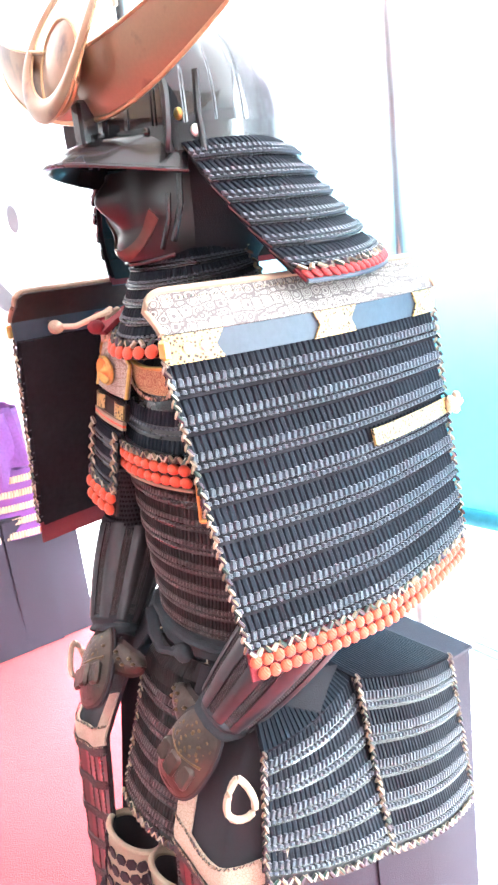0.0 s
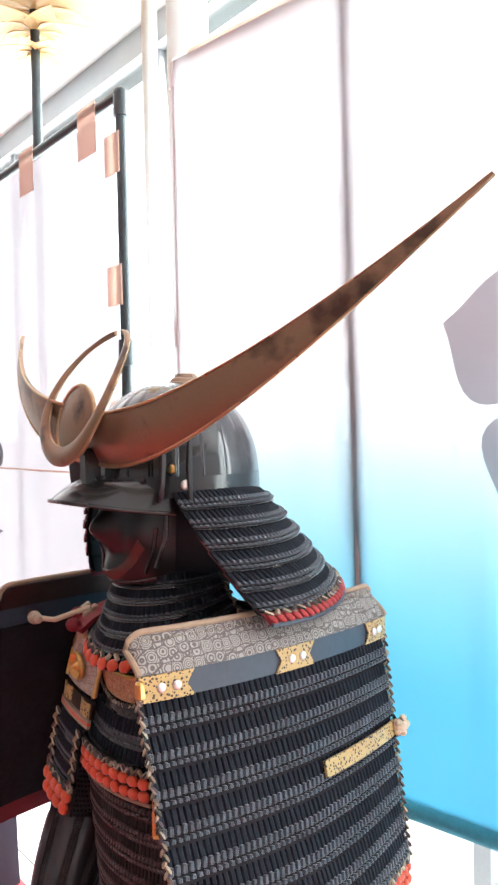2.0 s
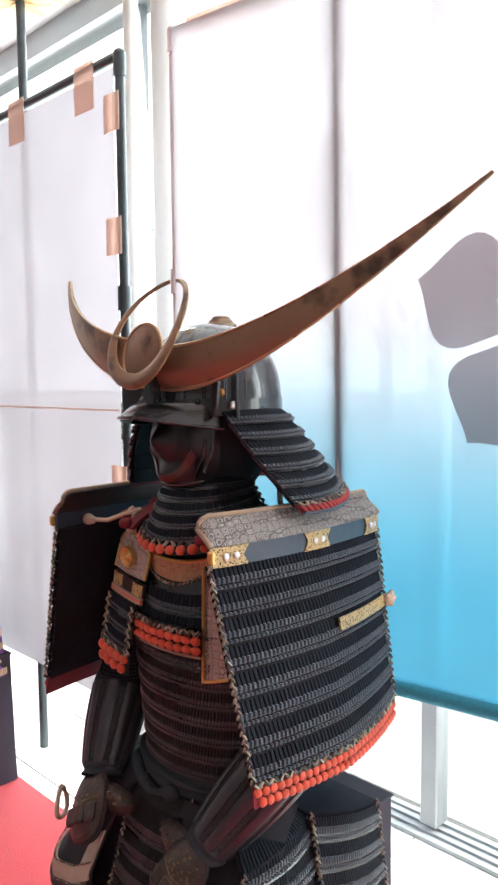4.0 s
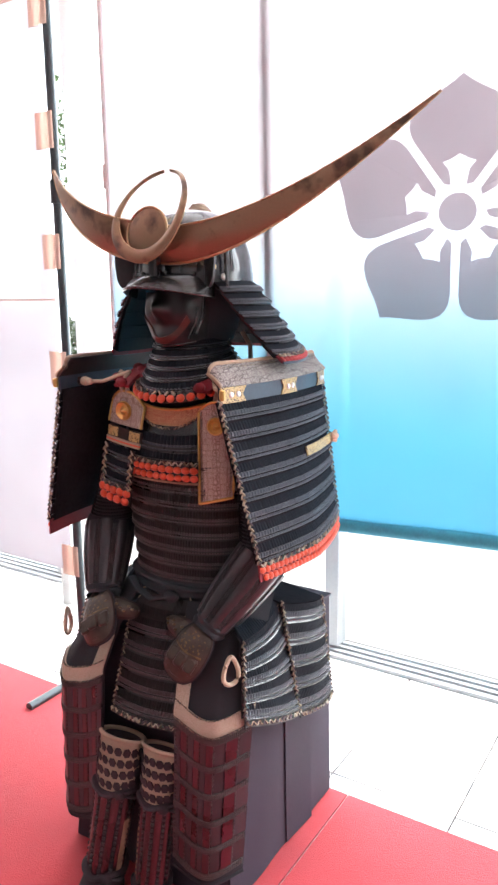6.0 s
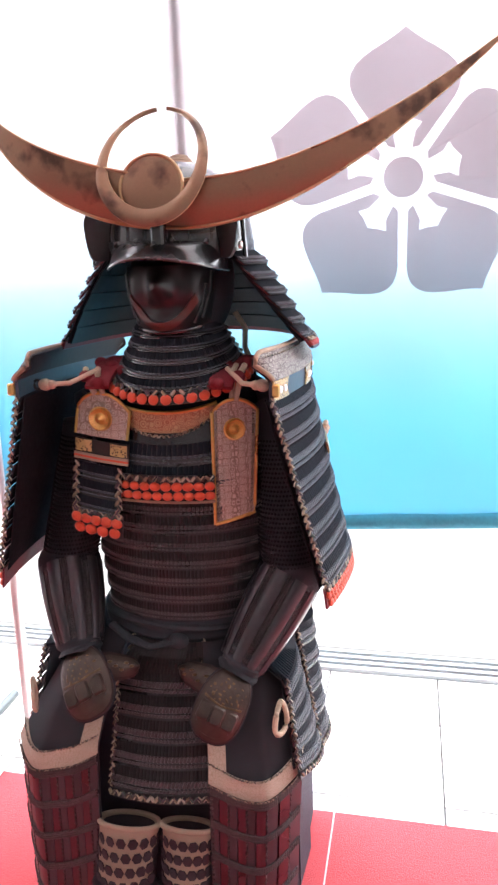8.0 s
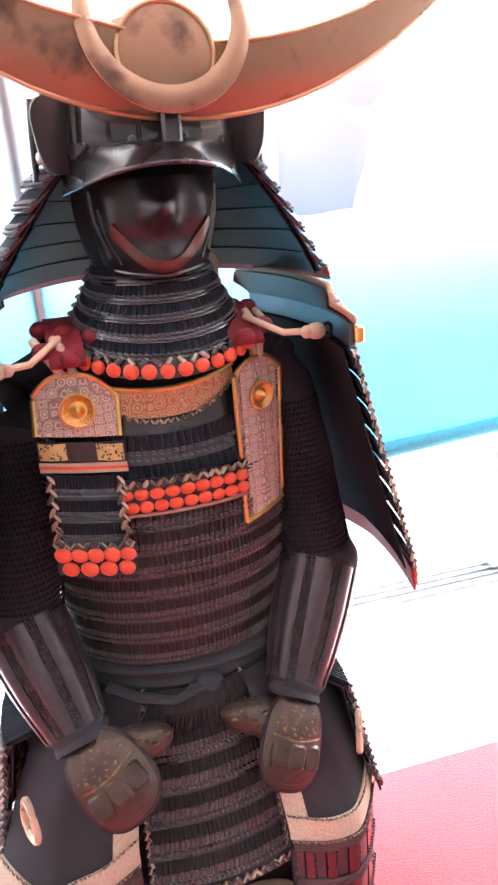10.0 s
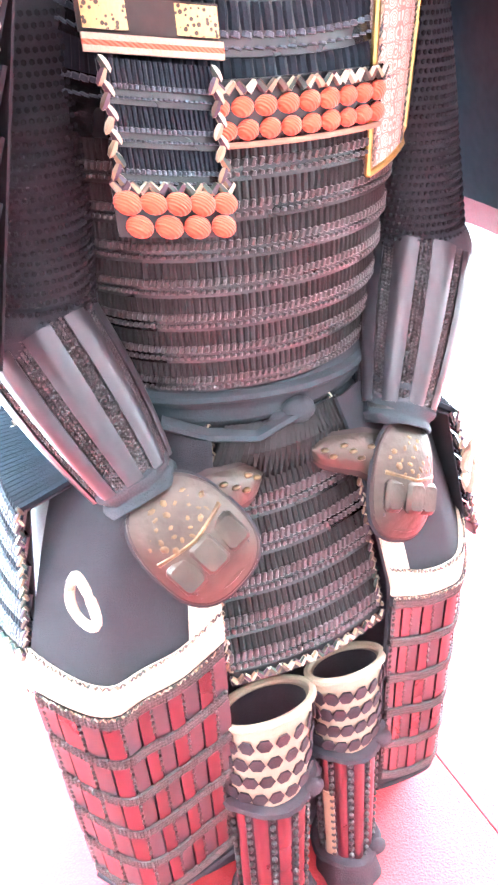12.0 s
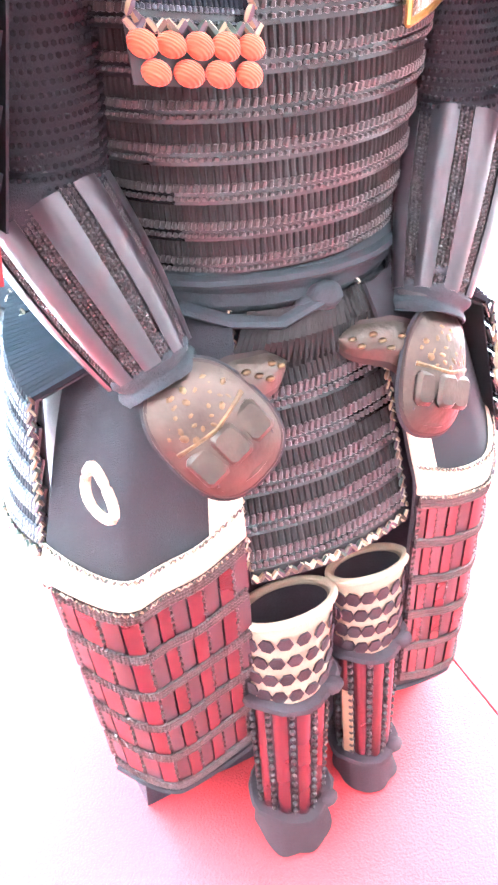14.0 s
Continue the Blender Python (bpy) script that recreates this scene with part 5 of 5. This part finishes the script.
tasset(lambda u, v: (-0.083 - 0.006 * v + (0.15 + 0.016 * v) * u, -0.106 - 0.056 * v - 0.012 * math.sin(math.pi * u), 0.545 - 0.177 * v - 0.008 * (1 - u)), 28, PURPLE, BROWN_DARK, "purple-brown laced front skirt panel with braided edges", waist_at((math.pi * 1.36, math.pi * 1.66)))
for s in (1, -1):
    def PA(u, v, s=s):
        w = u if s > 0 else 1 - u
        x = 0.181 - 0.021 * w + v * (0.022 + 0.028 * w) + 0.012 * math.sin(math.pi * w)
        return s * x - (0.0 if s > 0 else 0.047), (-0.115 if s > 0 else -0.07) + 0.155 * w - 0.03 * v * (1 - w), 0.541 + 0.014 * w - v * (0.129 + 0.085 * w)

    def PB(u, v, s=s):
        w = u if s > 0 else 1 - u
        x = 0.172 + 0.002 * w + v * (0.04 - 0.025 * w) + 0.014 * math.sin(math.pi * w)
        return s * x - (0.0 if s > 0 else 0.034), 0.036 + 0.166 * w + 0.02 * v * w, 0.56 - 0.048 * w - 0.222 * v
    tasset(PA, 26, NAVY, NAVY_SHADED, "navy laced side skirt panel with braided edges", waist_at((-0.75, 0.1) if s > 0 else (math.pi - 0.1, math.pi + 0.75)))
    tasset(PB, 34, NAVY, NAVY_SHADED, "navy laced rear side skirt panel over the chest", waist_at((0.1, 1.2) if s > 0 else (math.pi - 1.2, math.pi - 0.1)))


# ---- thigh guards ----
def thigh_guard(s, x_in, x_out, cols, label):
    t = thing("thigh_guard", label, "armour", (s * 0.15, -0.17, 0.1), "thigh guards")

    def face(u, v):
        """u from the inner to the outer edge, v from waist to foot."""
        k = min(v / 0.34, 1) ** 0.75
        x = x_in * (0.7 + 0.3 * k) + (x_out * (1 - 0.09 * max(0, v - 0.34)) * ((0.62 if s < 0 else 0.86) + (0.38 if s < 0 else 0.14) * k) - x_in * (0.7 + 0.3 * k)) * u
        wrap = 0.055 * max(0, u - 0.62) ** 1.6 / 0.38 ** 1.6
        y = -0.098 - 0.077 * k - 0.022 * max(0, v - 0.3) / 0.7 + wrap + 0.05 * u * (1 - k)
        z = 0.585 - 0.468 * v + (0.012 - 0.03 * u if s < 0 else -0.016) * k - 0.012 * math.sin(math.pi * u) * k + 0.012 * noise.noise((x * 20, v * 6, 3)) * (1 - k)
        y += 0.008 * noise.noise((x * 25, v * 4, 9 + s)) * (1 - v)
        return x, y - 0.006 * math.sin(9 * u + 2 * v) * v * (1 - v), z
    Q = (lambda u, v: face(u, v)) if s > 0 else (lambda u, v: face(1 - u, v))
    part("cloth", Geo().grid(Q, 28, 30, 0.004, flip=True), CLOTH, t, "black cloth apron")

    def strip(u0, u1, v0, v1, lift):
        def P(u, v):
            uu = u0 + (u1 - u0) * u
            p, a, d, n = frame_at(Q, uu, v0 + (v1 - v0) * v + 0.022 * math.sin(math.pi * uu))
            return p + n * lift
        return P
    B = strip(0, 1, 0.305, 0.362, 0.004)
    part("band", Geo().grid(B, 24, 3, 0.003, flip=True), BAND, t, "cream brocade band")
    W = strip(0.0, 0.2, 0.2, 0.305, 0.004) if s > 0 else strip(0.8, 1.0, 0.2, 0.305, 0.004)
    part("short_band", Geo().grid(W, 8, 5, 0.003, flip=True), BAND, t, "cream brocade band")
    for v in (0.0, 1.0):
        stitches(t, B, v, 60, 0.0018, BRAID, "band_stitch")
    # plates in rows, with mail between
    rows = 5
    for i in range(rows):
        for j in range(cols):
            u0 = (j + 0.06) / cols
            R = strip(u0, u0 + 0.86 / cols, 0.393 + 0.112 * i, 0.393 + 0.112 * i + 0.096, 0.0035 + 0.001 * (j % 2))
            part("red_plate" if j % 2 else "purple_plate", Geo().grid(R, 3, 2, 0.003, flip=True), RED_PLATE if j % 2 else PURPLE_PLATE, t)
    mail = Geo()
    for i in range(rows + 1):
        for j in range(56):
            for o in (-0.004, 0.004, 0.012):
                p, a, d, n = frame_at(Q, 0.03 + 0.94 * j / 55, min(0.379 + 0.112 * i + o + 0.02 * math.sin(math.pi * (j + 0.5) / 56), 1))
                mail.ball(p + n * 0.0043, (0.0027, 0.0027, 0.0027), 6, 4)
    for i in range(rows):
        for j in range(0, cols + 1, 2):
            for k in range(5):
                p, a, d, n = frame_at(Q, min(max((j - 0.04) / cols, 0.03), 0.97), min(0.4 + 0.112 * i + 0.017 * k + 0.01, 1))
                mail.ball(p + n * 0.003, 0.0028, 6, 4)
    tagged(part("mail", mail, MAIL_BROWN, t), kind="stuff")
    part("edge_binding", Geo().tube([Q(k / 28, 1.0) for k in range(29)], 0.004, 6), CLOTH, t)
    # cord loop
    c = Vector((0.18, -0.15, 0.5) if s > 0 else (-0.208, -0.158, 0.505))
    part("cord_loop", Geo().tube([c + Vector((-s * 0.006, -0.013, 0)) * math.sin(q) * (1 - 0.45 * math.cos(q)) + Vector((0, 0, 0.026 * math.cos(q))) for q in [k * 0.3142 for k in range(21)]], 0.0042, 8), CORD, t, "cream cord loop")
    return t


thigh_guard(-1, -0.1, -0.258, 11, "black cloth thigh guard with red lacquered plates and cream band")
thigh_guard(1, 0.075, 0.205, 9, "black cloth thigh guard with red plates, beside the shin guard")


# ---- shin guards ----
def shin_guard(cx, lean, y_top, y_low, wide, label):
    t = thing("shin_guard", label, "armour", (cx, y_low, 0.007), "shin guards")

    def tube_at(u, v, k=1.0):
        """u round the leg from the back, v from the foot up."""
        a = math.pi / 2 + 2 * math.pi * u
        r = (0.036 + 0.012 * v) * k * wide
        return Vector((cx + lean * v + r * math.cos(a), y_low + (y_top - y_low) * v + r * (1 - 0.32 * v) * math.sin(a), 0.012 + 0.298 * v))
    part("leg_cloth", Geo().grid(lambda u, v: tube_at(u, v * 0.74, 0.95), 28, 12, loop=True), HEX, t, "dark purple leg cloth")
    for j in range(7):
        u = 0.2 + 0.6 * j / 6
        part("splint", Geo().grid(lambda q, v: tube_at(u - 0.03 + 0.06 * q, 0.13 + 0.55 * v, 1.0 + 0.06 * math.sin(math.pi * q)), 5, 8, 0.002), RED_PLATE, t, "red lacquered splint")
    mail = Geo()
    for j in range(8):
        for i in range(16):
            mail.ball(tube_at(0.15 + 0.7 * j / 7, 0.14 + 0.54 * i / 15, 1.03), 0.0034, 6, 4)
    tagged(part("mail", mail, CHAIN, t), kind="stuff")
    top = lambda u, v: tube_at(u, 0.7 + (0.3 + 0.07 * (1 - math.cos(2 * math.pi * (u - 0.0))) / 2 - 0.03) * v, 1.02 + 0.05 * v)
    part("knee_cloth", Geo().grid(top, 40, 8, 0.0015, loop=True), KNEE, t, "cream hemp knee cloth with dark hexagons")
    part("knee_lining", Geo().grid(lambda u, v: Vector(top(u, 0.985 * v)).lerp(tube_at(0, 0.7 + 0.27 * v, 0.0), 0.14), 40, 6, loop=True), HEX, t, "dark purple lining")
    part("knee_edge", Geo().tube([top(k / 40, 1.0) for k in range(41)], 0.0042, 8), KNEE, t)
    for i in range(4):
        for j in range(11):
            u, v = 0.16 + 0.68 * (j + 0.5 * (i % 2)) / 11, 0.12 + 0.22 * i
            p = top(u, v)
            n = Vector((p.x - cx - lean * 0.85, (p.y - (y_low + (y_top - y_low) * 0.85)) / 0.53, 0)).normalized()
            a = n.cross(Vector((0, 0, 1))).normalized()
            g = Geo().prism([(0.0082 * math.cos(q * math.pi / 3), 0.0098 * math.sin(q * math.pi / 3)) for q in range(6)], 0.002, 0.0006,
                            Matrix((a, Vector((0, 0, 1)), n)).transposed().to_4x4())
            g.v = [tuple(Vector(q) + p + n * 0.0004) for q in g.v]
            part("hexagon_patch", g, HEX, t)
    for v, k in ((0.69, 1.08), (0.14, 1.1)):
        part("tie", Geo().tube([tube_at(q / 24, v + 0.014 * math.sin(q * 0.9), k + 0.02 * math.sin(q * 2.1)) for q in range(25)], 0.0085, 8, 0.6), HEX, t, "dark cotton tie")
        part("tie_knot", Geo().ball(tube_at(0.62, v, k + 0.12), (0.013, 0.01, 0.009), 10, 6).tube([tube_at(0.62, v, k + 0.1), tube_at(0.72, v - 0.03, k + 0.2), tube_at(0.78, v - 0.02, k + 0.1)], 0.006, 6, 0.5), HEX, t, "dark cotton tie")
    part("ankle_pad", Geo().grid(lambda q, v: tube_at((0.3 if cx > 0 else 0.7) + 0.06 * q, 0.16 + 0.34 * v, 1.09), 5, 8, 0.003), TAN_EDGE, t, "tan leather pad")
    foot = lambda u, v: tube_at(u, 0.12 * (1 - v) - 0.012 * v, 1.06 + 0.16 * v + 0.2 * v * max(0, -math.sin(math.pi / 2 + 2 * math.pi * u)) + 0.16 * noise.noise((2.2 * math.cos(6.2832 * u), 2.2 * math.sin(6.2832 * u), v + cx * 50)) * v)
    part("foot_cloth", Geo().grid(foot, 88, 6, 0.004, loop=True, flip=True), HEX, t, "dark cotton foot wrap")
    return t


shin_guard(-0.078, 0.02, -0.176, -0.232, 0.94, "red splinted shin guard with hexagon-printed knee cloth")
shin_guard(0.028, 0.008, -0.17, -0.215, 0.8, "red splinted shin guard with hexagon-printed knee, tied with cotton")

# ---- the second armour ----
chest(-1.56, -1.175, -0.1, 0.255, 0.4, "armour chest under dark cloth below a violet armour", 8.0)
arm2 = thing("armour", "violet armour laced in cream and violet bands, on its chest", "armour", (-1.36, 0.08, 0.4))
part("violet_robe", Geo().grid(lambda u, v: (-1.36 + (0.12 + 0.05 * math.sin(3.14 * v)) * math.cos(6.28319 * u) * (1 + 0.06 * math.sin(9 * 6.28319 * u + 4 * v)), 0.08 + 0.12 * math.sin(6.28319 * u) * (1 + 0.06 * math.sin(7 * 6.28319 * u)), 0.4 + 0.27 * v), 60, 16, loop=True), VIOLET, arm2, "violet cloth robe with folds")
for y0, y1, xx in ((-0.15, 0.04, -1.17), (0.05, 0.24, -1.175)):
    P = lambda u, v: (xx - 0.045 * (1 - v) + 0.02 * math.sin(math.pi * u), y0 + (y1 - y0) * u, 0.52 - 0.18 * v)
    for i in range(5):
        lam = lambda u, v, i=i: P(u, (i + v * 0.98) / 5)
        lm = part("lame", Geo().grid(lam, 10, 2, 0.003, flip=True), VIOLET_LACE, arm2, "violet laced plate")
        g = Geo()
        for k in range(26):
            p, a, d, n = frame_at(lam, (k + 0.5) / 26, 0.68)
            lump(g, p + n * 0.002, a, d, n, 0.0043, 0.0105, 0.003, 0.2)
        tagged(part("cream_lacing", g, CREAM_LACE, lm), kind="stuff")
PS = lambda u, v: (-1.17 + 0.03 * v, -0.05 + 0.2 * u, 0.74 - 0.17 * v)
part("shoulder_cloth", Geo().grid(lambda u, v: (-1.27 + 0.08 * v + 0.012 * math.sin(14 * u), -0.06 + 0.22 * u, 0.68 - 0.15 * v ** 1.3), 24, 10, 0.004, flip=True), VIOLET, arm2)

# ---- floor tiles, last ----
tile_mesh = mesh_of("tile", Geo().box((0.0025, 0.0025, -0.008), (0.2975, 0.2975, 0.0), 0.0012), TILE)
floor_ob = bpy.data.objects["floor"]
rest = Geo()
for i in range(-16, 11):
    for j in range(-16, 3):
        x, y = 0.145 + 0.3 * i, 0.03 + 0.3 * j
        if j >= 0 and -9 <= i <= 6:
            ob = new("tile", tile_mesh)
            ob.location, ob.parent = (x, y, 0.0), floor_ob
        elif x > X0 and x + 0.3 < X1 and y > Y0:
            rest.box((x + 0.0025, y + 0.0025, -0.008), (x + 0.2975, y + 0.2975, 0.0))
tagged(part("tile_field", rest, TILE, floor_ob, smooth=False), kind="stuff")
